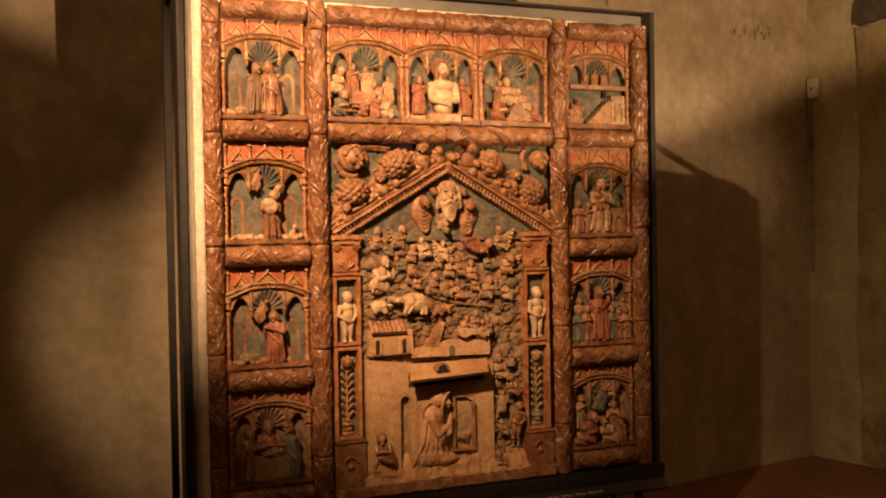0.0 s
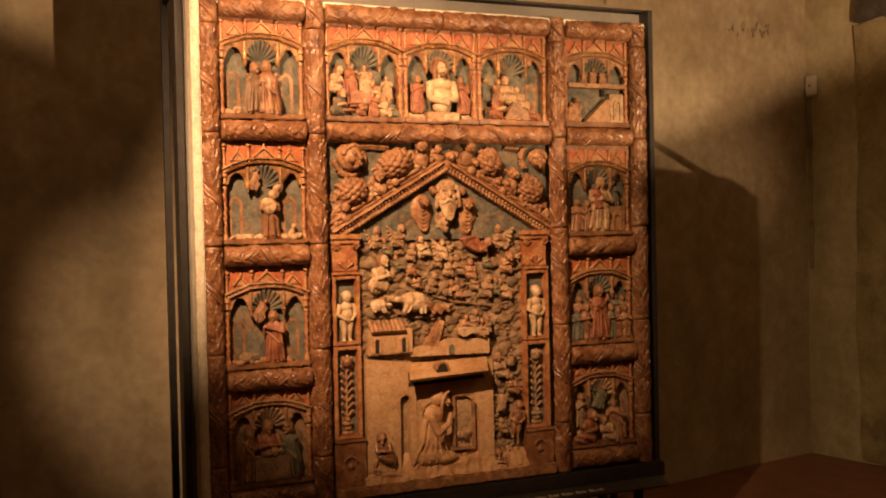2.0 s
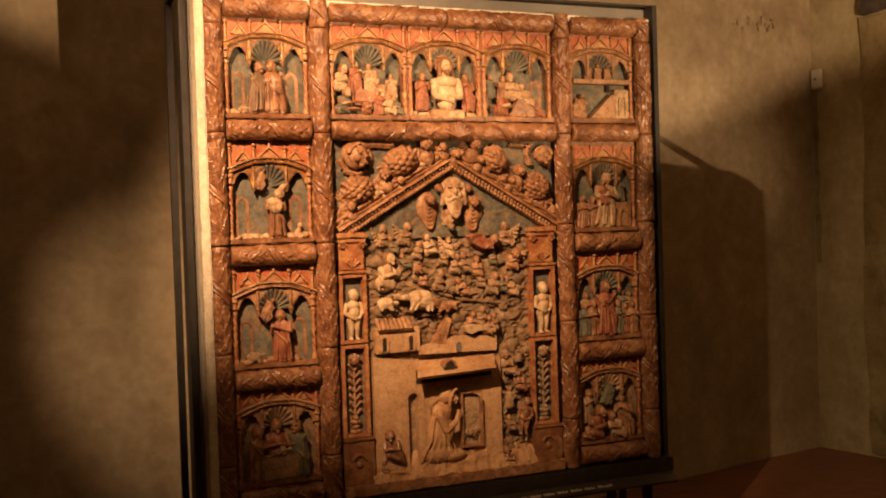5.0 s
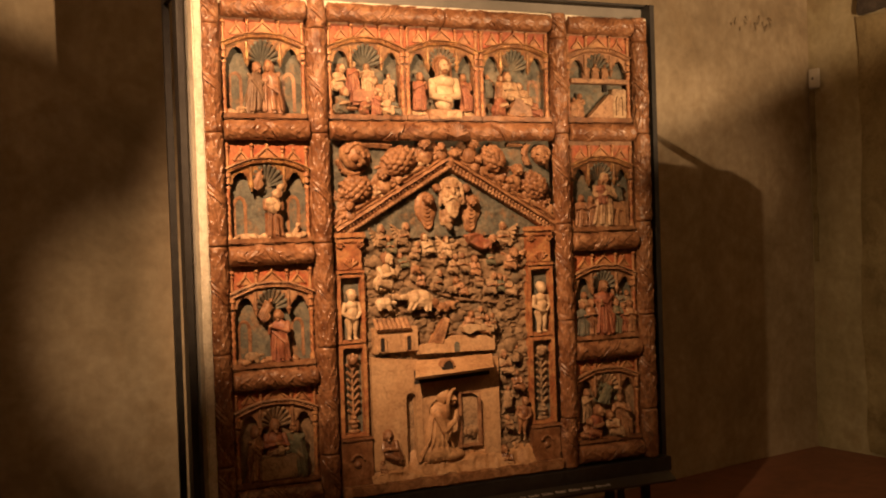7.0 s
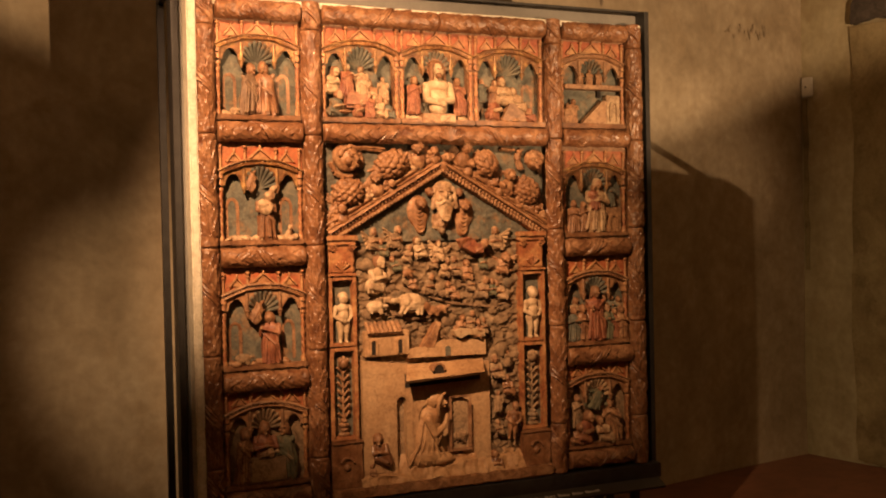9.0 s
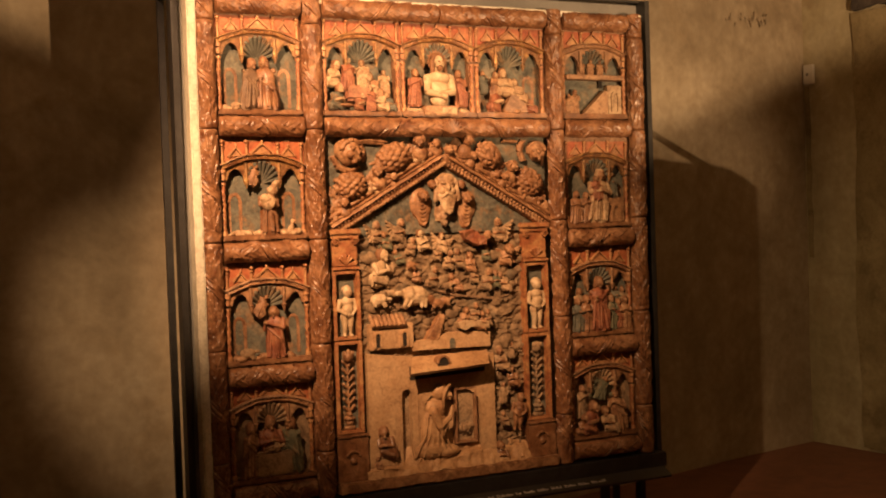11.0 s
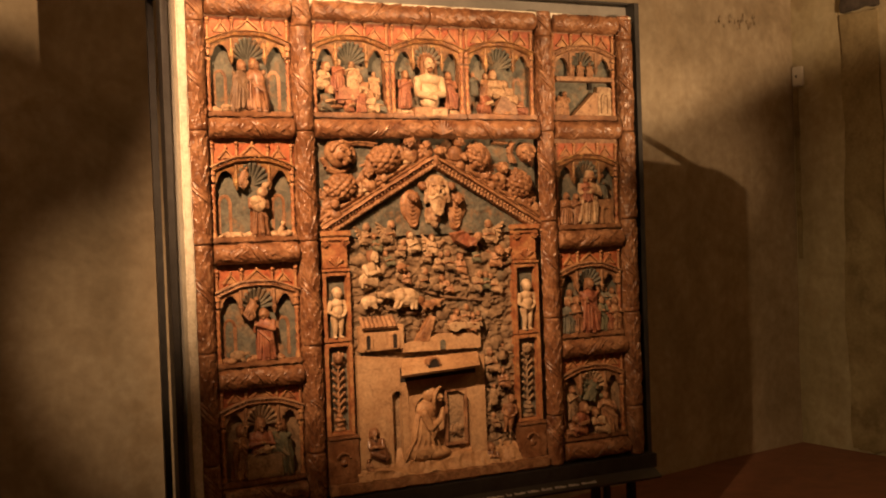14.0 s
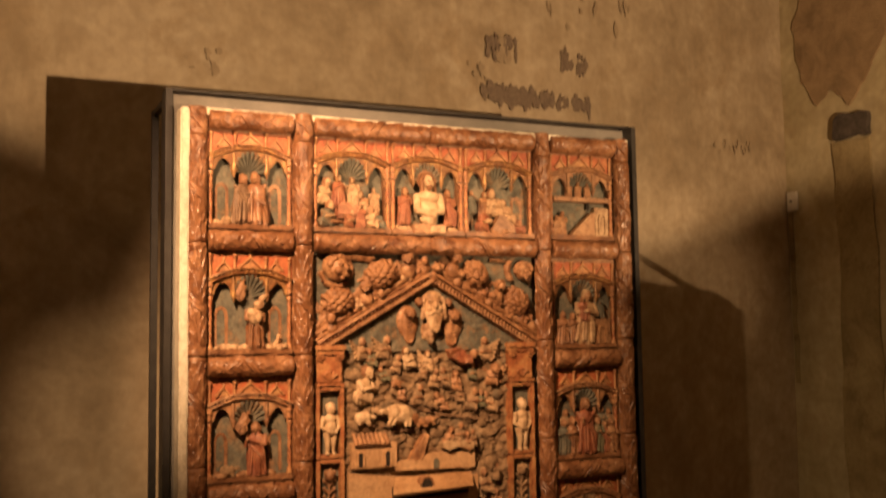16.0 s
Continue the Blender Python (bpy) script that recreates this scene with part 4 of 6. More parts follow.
def feathers(path, wide, mat=CLAY, turn=70):
    """A wing as a strip of overlapping feathers along a path of x, z."""
    bm = bmesh.new()
    for (xa, za), (xb, zb) in zip(path, path[1:]):
        d = math.hypot(xb - xa, zb - za)
        way = math.degrees(math.atan2(zb - za, xb - xa))
        n = max(2, int(d / 0.009))
        for i in range(n):
            t = i / n
            x, z = xa + (xb - xa) * t, za + (zb - za) * t
            ball(bm, x, 0.006, z, wide * 0.62, 0.010, 0.0052, -(way + turn), 0, 8, 6)
        limb(bm, (xa, -0.002, za), (xb, -0.002, zb), 0.0055, 0.0045)
    worn(bm, 0.002, 0.012, len(path))
    return bm, [mat]


def cluster(r, seed, mat=TERRA, n=17):
    """A bunch of fruit and curling leaves."""
    rng = random.Random(seed)
    bm = bmesh.new()
    ball(bm, 0, 0.2 * r, 0, r * 0.9, r * 0.5, r * 0.8, 0, 0, 10, 8)
    for i in range(n):
        a, q = rng.uniform(0, 2 * math.pi), math.sqrt(rng.uniform(0, 1)) * r
        s = r * rng.uniform(0.18, 0.34)
        ball(bm, q * math.cos(a), -0.45 * r * (1 - (q / r) ** 2) * rng.uniform(0.6, 1.1), 0.85 * q * math.sin(a), s, s, s * rng.uniform(0.8, 1.5), rng.uniform(0, 180), 0, 8, 6)
    for i in range(9):
        a = 2 * math.pi * i / 9 + rng.uniform(-0.2, 0.2)
        ball(bm, 1.0 * r * math.cos(a), 0.05 * r, 0.9 * r * math.sin(a), 0.22 * r, 0.16 * r, 0.17 * r, -math.degrees(a), 0, 8, 6)
    worn(bm, 0.07 * r, 0.2 * r, seed)
    return bm, [mat]


def bundle(length, r, seed, mat=CLAY):
    """A long tapered bunch of fruit and leaves along x, thick at -x."""
    rng = random.Random(seed)
    bm = bmesh.new()
    ball(bm, 0, 0.012, 0, length * 0.5, r * 0.75, r * 0.9, 0, 0, 20, 12)
    rows = 8
    for i in range(rows):
        t = i / (rows - 1)
        x = (t - 0.5) * length * 0.92
        q = r * math.sqrt(max(0.05, 1 - (2 * t - 1) ** 2 * 0.9))
        for k in range(6):
            a = radians(-80 + 160 * (k + 0.5 * (i % 2)) / 5.5)
            s = 0.27 * q * rng.uniform(0.8, 1.2)
            ball(bm, x + rng.uniform(-0.003, 0.003), 0.010 - q * 0.95 * math.cos(a), 1.05 * q * math.sin(a), s * 1.5, s * 1.2, s, rng.uniform(-35, 35), 0, 8, 6)
    worn(bm, 0.05 * r, 0.25 * r, seed)
    return bm, [mat]


def pile(name, made, x, z, y=0.055, turn=0.0, lie=0.0, label="", flip=False):
    ob = put(made, altarpiece, x, y, z, name, turn, lie, label)
    if flip:
        ob.scale.x = -1
    return ob


# ground of the field: an uneven clay sheet that rises in rocky steps
def field(x0, x1, z0, z1, depth, rise, size, mat, seed, name, label, ragged=False):
    bm = bmesh.new()
    nx, nz = int((x1 - x0) / 0.0045), int((z1 - z0) / 0.0045)
    grid = []
    for i in range(nx + 1):
        col = []
        for k in range(nz + 1):
            x, z = x0 + (x1 - x0) * i / nx, z0 + (z1 - z0) * k / nz
            bend = 0.35 * noise.noise(Vector((x / size * 0.5, z / size * 0.5, seed + 8)))
            q = noise.noise(Vector((x / size + bend, z / size * 1.6 + bend, seed))) + 0.5 * noise.noise(Vector((x / size * 2.3, z / size * 3.2, seed + 4)))
            ridge = 1 - abs(noise.noise(Vector((x / size * 1.3 + z / size * 0.7, z / size * 2.2 - x / size * 0.5, seed + 2)))) * 2.4
            step = 0.75 * q + 0.40 * max(0.0, ridge) ** 4
            fine = 0.12 * noise.noise(Vector((x / 0.016, z / 0.016, seed))) + 0.07 * noise.noise(Vector((x / 0.006, z / 0.006, seed)))
            sink = max(0.0, (z - (z1 - 0.07)) / 0.07 + 0.9 * noise.noise(Vector((x * 16, 2.0, seed)))) * 0.035 if ragged else 0.0
            col.append(bm.verts.new((x, depth + sink - rise * (step + fine), z)))
        grid.append(col)
    for i in range(nx):
        for k in range(nz):
            bm.faces.new((grid[i][k], grid[i + 1][k], grid[i + 1][k + 1], grid[i][k + 1]))
    part(name, bm, mat, altarpiece, label)


bm = bmesh.new()
box(bm, -1.02, 1.02, 0.112, 0.120, 0.615, 2.60)
part("core_slab", bm, EARTH, altarpiece)
field(-0.51, 0.51, 1.66, 2.07, 0.074, 0.004, 0.05, BLUE, 3.0, "sky_ground", "blue-grey painted ground of the gable")
field(-0.375, 0.375, 1.12, 1.71, 0.084, 0.022, 0.060, ROCK, 5.0, "rocky_ground", "grey-brown rocky landscape of clay", True)
field(0.20, 0.375, 0.66, 1.13, 0.080, 0.026, 0.055, ROCK, 9.0, "rocky_ground", "grey-brown rocky landscape of clay")

# raking cornice of the gable
APEX, LOW_L, LOW_R = (0.014, 1.969), (-0.484, 1.683), (0.532, 1.667)
for foot in (LOW_L, LOW_R):
    s = 1 if foot is LOW_R else -1
    path = [APEX, foot] if s > 0 else [foot, APEX]
    for off, prof, mat, name in ((0.0, [(-0.022, 0.10), (-0.022, 0.056), (-0.015, 0.046), (-0.006, 0.054), (-0.006, 0.10)], CLAY, "lower_moulding"),
                                 (0.0, [(-0.006, 0.10), (-0.005, 0.064), (0.012, 0.062), (0.013, 0.10)], TERRA, "frieze"),
                                 (0.0, [(0.013, 0.10), (0.013, 0.050), (0.017, 0.042), (0.021, 0.044), (0.022, 0.054), (0.030, 0.056), (0.033, 0.050), (0.037, 0.060), (0.038, 0.10)], CLAY, "upper_moulding")):
        bm = bmesh.new()
        fine = [(path[0][0] + (path[1][0] - path[0][0]) * i / 20, path[0][1] + (path[1][1] - path[0][1]) * i / 20) for i in range(21)]
        sweep(bm, fine, prof)
        worn(bm, 0.003, 0.03, s * 3 + len(prof))
        part(name, bm, mat, altarpiece)
    bm = bmesh.new()
    d = Vector((path[1][0] - path[0][0], path[1][1] - path[0][1]))
    up = Vector((-d.y, d.x)).normalized()
    count = 34
    for i in range(count):
        c = Vector(path[0]) + d * (i + 0.5) / count
        p = c + up * -0.013
        ball(bm, p.x, 0.046, p.y, 0.0088, 0.010, 0.0080, -math.degrees(math.atan2(d.y, d.x)), 0, 8, 6)
        p = c + up * 0.0045
        ball(bm, p.x, 0.060, p.y, 0.0058, 0.010, 0.0090, -math.degrees(math.atan2(d.y, d.x)), 0, 6, 5)
    tagged(part("beading", bm, CLAY, altarpiece, "row of small clay beads"), kind="stuff")

# heads, wings and garlands above the gable
pile("cherub_head", cherub(0.058, CLAY, 1, 1), -0.410, 2.002, 0.055, 24, 14, "round smiling child's head")
pile("cherub_head", cherub(0.046, CLAY, 1, 2), 0.462, 2.002, 0.06, -14, -10, "round child's head")
pile("wing", feathers([(-0.372, 2.050), (-0.32, 2.052), (-0.245, 2.046)], 0.030), 0, 0, 0.054)
pile("wing", feathers([(-0.362, 2.046), (-0.345, 2.00), (-0.352, 1.965)], 0.026), 0, 0, 0.056)
pile("wing", feathers([(-0.478, 1.985), (-0.458, 1.945), (-0.412, 1.928), (-0.366, 1.942)], 0.026), 0, 0, 0.054)
pile("wing", feathers([(0.395, 1.965), (0.378, 2.005), (0.384, 2.035), (0.405, 2.050)], 0.034), 0, 0, 0.054)
pile("wing", feathers([(0.30, 2.052), (0.365, 2.048)], 0.020), 0, 0, 0.056)
pile("wing", feathers([(0.478, 2.035), (0.492, 1.99), (0.485, 1.945)], 0.026), 0, 0, 0.056)
for k, (x, z, r, m) in enumerate(((0.335, 1.866, 0.032, CLAY),
                                  (-0.23, 1.903, 0.026, CLAY), (-0.023, 2.022, 0.030, CLAY), (0.052, 2.017, 0.028, CLAY), (0.131, 1.981, 0.030, CLAY), (-0.437, 1.774, 0.026, CLAY),
                                  (0.264, 1.906, 0.026, TERRA), (0.467, 1.792, 0.028, TERRA), (0.506, 1.761, 0.022, CLAY), (-0.095, 1.982, 0.030, CREAM), (-0.302, 1.859, 0.030, CREAM),
                                  (-0.357, 1.832, 0.022, CLAY), (-0.165, 1.947, 0.022, CLAY), (0.181, 1.944, 0.022, CLAY), (0.391, 1.813, 0.022, CLAY), (-0.468, 1.731, 0.018, CLAY))):
    pile("swag", cluster(r, 40 + k, m), x, z, 0.066)
for k, (x, z, q, r, lie) in enumerate(((-0.215, 1.982, 0.165, 0.048, -24), (-0.405, 1.868, 0.145, 0.046, -14), (0.225, 1.990, 0.135, 0.044, 48), (0.425, 1.872, 0.145, 0.044, 46))):
    pile("swag", bundle(q, r, 30 + k, CLAY if k < 3 else TERRA), x, z, 0.060, 0, lie, "long bunch of clay fruit and leaves")
for s in (-1, 1):
    foot = LOW_R if s > 0 else LOW_L
    d = Vector((foot[0] - APEX[0], foot[1] - APEX[1]))
    up = Vector((-d.y, d.x)).normalized() * s
    bm = bmesh.new()
    ends = [Vector(APEX) + d * k / 24 + up * 0.052 for k in range(25)]
    for p0, p1 in zip(ends, ends[1:]):
        limb(bm, (p0.x, 0.066, p0.y), (p1.x, 0.066, p1.y), 0.009, 0.009)
    worn(bm, 0.004, 0.03, s)
    pile("ribbon", (bm, [CLAY]), 0, 0, 0, label="clay ribbon along the gable")
for k, (x, z, r) in enumerate(((-0.100, 2.050, 0.027), (0.126, 2.055, 0.027), (-0.289, 1.926, 0.026), (0.337, 1.938, 0.026), (-0.439, 1.797, 0.020), (-0.023, 2.040, 0.018), (0.035, 2.010, 0.018), (0.15, 1.985, 0.018), (-0.22, 1.900, 0.017), (0.30, 1.895, 0.016))):
    pile("small_head", cherub(r, CLAY, 0, 60 + k), x, z, 0.045, -20 if x < 0 else 20)
    bm = bmesh.new()
    ball(bm, 0, 0, 0, r * 1.25, r * 0.9, r * 1.3)
    worn(bm, 0.2 * r, r * 0.6, k)
    pile("small_body", (bm, [CLAY]), x + (0.01 if x < 0 else -0.01), z - r * 1.9, 0.062)
rng = random.Random(12)
for s in (-1, 1):
    bm = bmesh.new()
    foot = LOW_R if s > 0 else LOW_L
    d = Vector((foot[0] - APEX[0], foot[1] - APEX[1]))
    up = Vector((-d.y, d.x)).normalized() * s
    for i in range(120):
        p = Vector(APEX) + d * rng.uniform(0.0, 1.0) + up * rng.uniform(0.030, 0.150)
        if p.y < 2.062 and abs(p.x) < 0.505:
            ball(bm, p.x, rng.uniform(0.074, 0.088), p.y, rng.uniform(0.014, 0.030), 0.013, rng.uniform(0.009, 0.015), rng.uniform(0, 180), 0, 8, 6)
    worn(bm, 0.004, 0.015, s)
    tagged(part("foliage", bm, CLAY, altarpiece, "tangled clay leaves over the gable"), kind="stuff")
for s in (-1, 1):
    foot = LOW_R if s > 0 else LOW_L
    d = Vector((foot[0] - APEX[0], foot[1] - APEX[1]))
    up = Vector((-d.y, d.x)).normalized() * s
    bm = bmesh.new()
    grid = []
    for i in range(131):
        col = []
        for k in range(31):
            p = Vector(APEX) + d * i / 130 + up * (0.030 + 0.110 * k / 30)
            q = noise.noise(Vector((p.x / 0.028, p.y / 0.028, s))) + 0.6 * noise.noise(Vector((p.x / 0.012, p.y / 0.012, s + 4)))
            tail = 0.030 * max(0.0, k / 30 - 0.7 + 0.3 * noise.noise(Vector((p.x * 18, 3, s)))) / 0.3
            col.append(bm.verts.new((max(-0.508, min(0.508, p.x)), 0.070 - 0.011 * q + tail, min(p.y, 2.066))))
        grid.append(col)
    for c0, c1 in zip(grid, grid[1:]):
        for k in range(30):
            bm.faces.new((c0[k], c1[k], c1[k + 1], c0[k + 1]))
    part("leafy_ground", bm, CLAY, altarpiece, "uneven clay ground of tangled leaves")
bm = bmesh.new()
for i in range(9):
    a = radians(15 + 150 * i / 8)
    limb(bm, (0, 0, 0), (0.05 * math.cos(a), -0.012, 0.055 * math.sin(a)), 0.008, 0.006)
worn(bm, 0.003, 0.02, 3)
pile("finial", (bm, [TERRA]), 0.026, 2.08, 0.0)

# the bearded figure in the gable and the four heads round it
bm = bmesh.new()
ball(bm, 0, 0, 0.0, 0.030, 0.034, 0.040, 0, 0, 16, 12)
ball(bm, 0, -0.036, 0.002, 0.0065, 0.011, 0.014, 0, 0, 8, 6)
for s in (-1, 1):
    ball(bm, s * 0.013, -0.028, 0.016, 0.012, 0.008, 0.0035, -10 * s, 0, 8, 6)
    ball(bm, s * 0.012, -0.028, 0.007, 0.006, 0.005, 0.004, 0, 0, 8, 6)
    ball(bm, s * 0.017, -0.024, -0.008, 0.011, 0.010, 0.011, 0, 0, 8, 6)
    limb(bm, (s * 0.03, -0.005, 0.025), (s * 0.038, -0.012, -0.035), 0.011, 0.009)
    limb(bm, (s * 0.004, -0.036, -0.017), (s * 0.022, -0.026, -0.032), 0.006, 0.004)
for i in range(9):
    a = -1 + 2 * i / 8
    limb(bm, (0.024 * a, -0.026 + 0.010 * abs(a), -0.024), (0.012 * a + 0.004 * math.sin(i * 2), -0.026, -0.080 + 0.012 * abs(a)), 0.010, 0.006)
ball(bm, 0, 0.004, 0.028, 0.034, 0.030, 0.024, 0, 0, 12, 8)
worn(bm, 0.003, 0.012, 5)
bmesh.ops.scale(bm, vec=(1.3, 1.1, 1.3), verts=bm.verts[:])
pile("bearded_head", (bm, [CREAM]), 0.018, 1.847, 0.056, -6, 0, "pale bearded head in the gable")
bm = bmesh.new()
ball(bm, 0, 0, 0, 0.040, 0.026, 0.045)
ball(bm, 0, -0.018, -0.012, 0.020, 0.018, 0.026)
worn(bm, 0.008, 0.02, 2)
pile("draped_chest", (bm, [CREAM]), 0.006, 1.744, 0.075)
pile("small_head", cherub(0.016, EARTH, 0, 71), 0.002, 1.701, 0.045)
for k, (x, z) in enumerate(((-0.093, 1.818), (0.112, 1.806), (-0.045, 1.865), (0.089, 1.862))):
    pile("small_head", cherub(0.024 if k < 2 else 0.019, CLAY, 0, 80 + k), x, z, 0.040 if k < 2 else 0.052, 12 if x < 0 else -8)
for k, (x, z, f) in enumerate(((-0.096, 1.818, 1), (0.116, 1.808, -1))):
    bm = bmesh.new()
    ball(bm, 0, 0.022, -0.034, 0.050, 0.018, 0.070, 0, 0, 16, 12)
    ball(bm, 0.004 * f, 0.022, -0.092, 0.024, 0.016, 0.042, 0, 0, 12, 8)
    for row in range(7):
        w, drop = 0.022 + 0.0042 * row * (1 if row < 5 else 0.8), 0.020 + 0.017 * row
        last = None
        for i in range(13):
            u = -1 + i / 6
            p = (w * u, 0.002 + 0.016 * u * u + 0.0012 * row, -drop + (drop * 0.9 + 0.012) * u * u * (0.55 + 0.45 * abs(u)))
            if last:
                limb(bm, last, p, 0.0050, 0.0050)
            last = p
    worn(bm, 0.002, 0.02, k)
    pile("folded_wing", (bm, [CLAY]), x, z, 0.050, 0, -4 * f)

# pilasters, each with capital, two sunk panels and a pedestal
def pilaster(x0, x1, top, cap, mid, base, bottom, parent, flip):
    thing = empty("pilaster", parent)
    w, c = x1 - x0, (x0 + x1) / 2
    bm = bmesh.new()
    box(bm, x0 - 0.006, x1 + 0.006, 0.035, 0.10, top - 0.022, top, 0.004)
    box(bm, x0, x1, 0.045, 0.10, top - 0.040, top - 0.022, 0.003)
    box(bm, x0 + 0.006, x1 - 0.006, 0.052, 0.10, cap, top - 0.040, 0.006)
    for s in (-1, 1):
        path = [(c + s * (w * 0.36) + 0.016 * (1 - t) * math.cos(t * 11), top - 0.052 + 0.016 * (1 - t) * math.sin(t * 11)) for t in [i / 24 for i in range(23)]]
        sweep(bm, path, [(-0.0035, 0.055), (-0.002, 0.040), (0.002, 0.040), (0.0035, 0.055)])
    for i in range(5):
        a = radians(40 + 100 * i / 4)
        limb(bm, (c, 0.052, cap + 0.012), (c + 0.034 * math.cos(a), 0.046, cap + 0.012 + 0.036 * math.sin(a)), 0.004, 0.006)
    box(bm, x0, x1, 0.042, 0.10, cap - 0.012, cap, 0.003)
    bmesh.ops.subdivide_edges(bm, edges=[e for e in bm.edges if e.calc_length() > 0.03], cuts=4, use_grid_fill=True)
    worn(bm, 0.002, 0.02, c * 9)
    part("capital", bm, GABLE, thing, "carved capital with volutes")
    for z0, z1 in ((mid, cap - 0.014), (base, mid - 0.004)):
        bm = bmesh.new()
        e = 0.017
        box(bm, x0, x0 + e, 0.050, 0.10, z0, z1, 0.003)
        box(bm, x1 - e, x1, 0.050, 0.10, z0, z1, 0.003)
        box(bm, x0 + e, x1 - e, 0.051, 0.10, z1 - 0.016, z1, 0.003)
        box(bm, x0 + e, x1 - e, 0.051, 0.10, z0, z0 + 0.016, 0.003)
        bmesh.ops.subdivide_edges(bm, edges=[e for e in bm.edges if e.calc_length() > 0.03], cuts=4, use_grid_fill=True)
        worn(bm, 0.002, 0.03, z0 * 7 + c)
        part("panel_frame", bm, GABLE, thing)
        bm = bmesh.new()
        box(bm, x0 + e - 0.002, x1 - e + 0.002, 0.086, 0.098, z0, z1)
        part("sunk_panel", bm, BLUE, thing, "sunk blue-grey panel")
    put(putto((cap - mid) * 0.70, "pale"), thing, c + 0.002, 0.062, mid + 0.014, "putto", 10)
    # candelabrum with leaves
    bm = bmesh.new()
    q = (mid - base)
    rod(bm, (c, 0.075, base + 0.02), (c, 0.075, mid - 0.09), 0.007, 0.004, 0, 8)
    for hh, r in ((0.024, 0.026), (0.044, 0.018), (0.062, 0.024), (0.078, 0.012)):
        ball(bm, c, 0.072, base + hh, r, 0.02, 0.012, 0, 0, 12, 8)
    for i in range(7):
        zz = base + 0.10 + i * (q - 0.20) / 6
        for s in (-1, 1):
            limb(bm, (c, 0.074, zz - 0.012), (c + s * 0.022, 0.070, zz + 0.012), 0.004, 0.0065)
    ball(bm, c, 0.066, mid - 0.068, 0.022, 0.02, 0.024)
    for s in (-1, 0, 1):
        ball(bm, c + s * 0.015, 0.060, mid - 0.05 - 0.006 * abs(s), 0.010, 0.012, 0.013, 0, 0, 8, 6)
    worn(bm, 0.003, 0.02, c * 5)
    part("candelabrum", bm, [EARTH if flip else CLAY], thing, "leafy candelabrum in relief")
    bm = bmesh.new()
    box(bm, x0 - 0.004, x1 + 0.010, 0.040, 0.10, bottom, base - 0.014, 0.004)
    box(bm, x0 - 0.006, x1 + 0.012, 0.034, 0.10, base - 0.014, base - 0.001, 0.004)
    path = arc(c, (bottom + base) / 2, 0.03, 20, 160, 10)
    sweep(bm, path, [(-0.005, 0.045), (-0.003, 0.030), (0.003, 0.030), (0.005, 0.045)])
    ball(bm, c, 0.04, (bottom + base) / 2 - 0.01, 0.016, 0.012, 0.016)
    bmesh.ops.subdivide_edges(bm, edges=[e for e in bm.edges if e.calc_length() > 0.03], cuts=4, use_grid_fill=True)
    worn(bm, 0.003, 0.03, c * 3)
    part("pedestal", bm, TERRA, thing)


pilaster(-0.502, -0.382, 1.690, 1.535, 1.235, 0.850, 0.655, altarpiece, False)
pilaster(0.375, 0.502, 1.690, 1.530, 1.205, 0.815, 0.655, altarpiece, True)

# bottom ledge
bm = bmesh.new()
box(bm, -0.512, 0.512, 0.010, 0.105, 0.612, 0.657, 0.006)
bmesh.ops.subdivide_edges(bm, edges=[e for e in bm.edges if e.calc_length() > 0.5], cuts=60, use_grid_fill=True)
worn(bm, 0.006, 0.05, 3)
part("bottom_ledge", bm, CLAY, altarpiece, "chipped clay ledge under the central field")

rng = random.Random(21)
bm = bmesh.new()
for i in range(74):
    x, z = rng.uniform(-0.36, 0.36), rng.uniform(1.22, 1.64)
    if i > 52:
        x, z = rng.uniform(0.22, 0.36), rng.uniform(0.72, 1.22)
    q = rng.uniform(0.010, 0.030)
    ball(bm, x, 0.082, z, q * rng.uniform(0.8, 1.5), q * 0.6, q * rng.uniform(0.7, 1.2), rng.uniform(-60, 60), 0, 12, 8)
worn(bm, 0.008, 0.02, 5)
worn(bm, 0.004, 0.008, 9)
tagged(part("boulder", bm, ROCK, altarpiece, "rough lumps of dark clay rock and cloud"), kind="stuff")

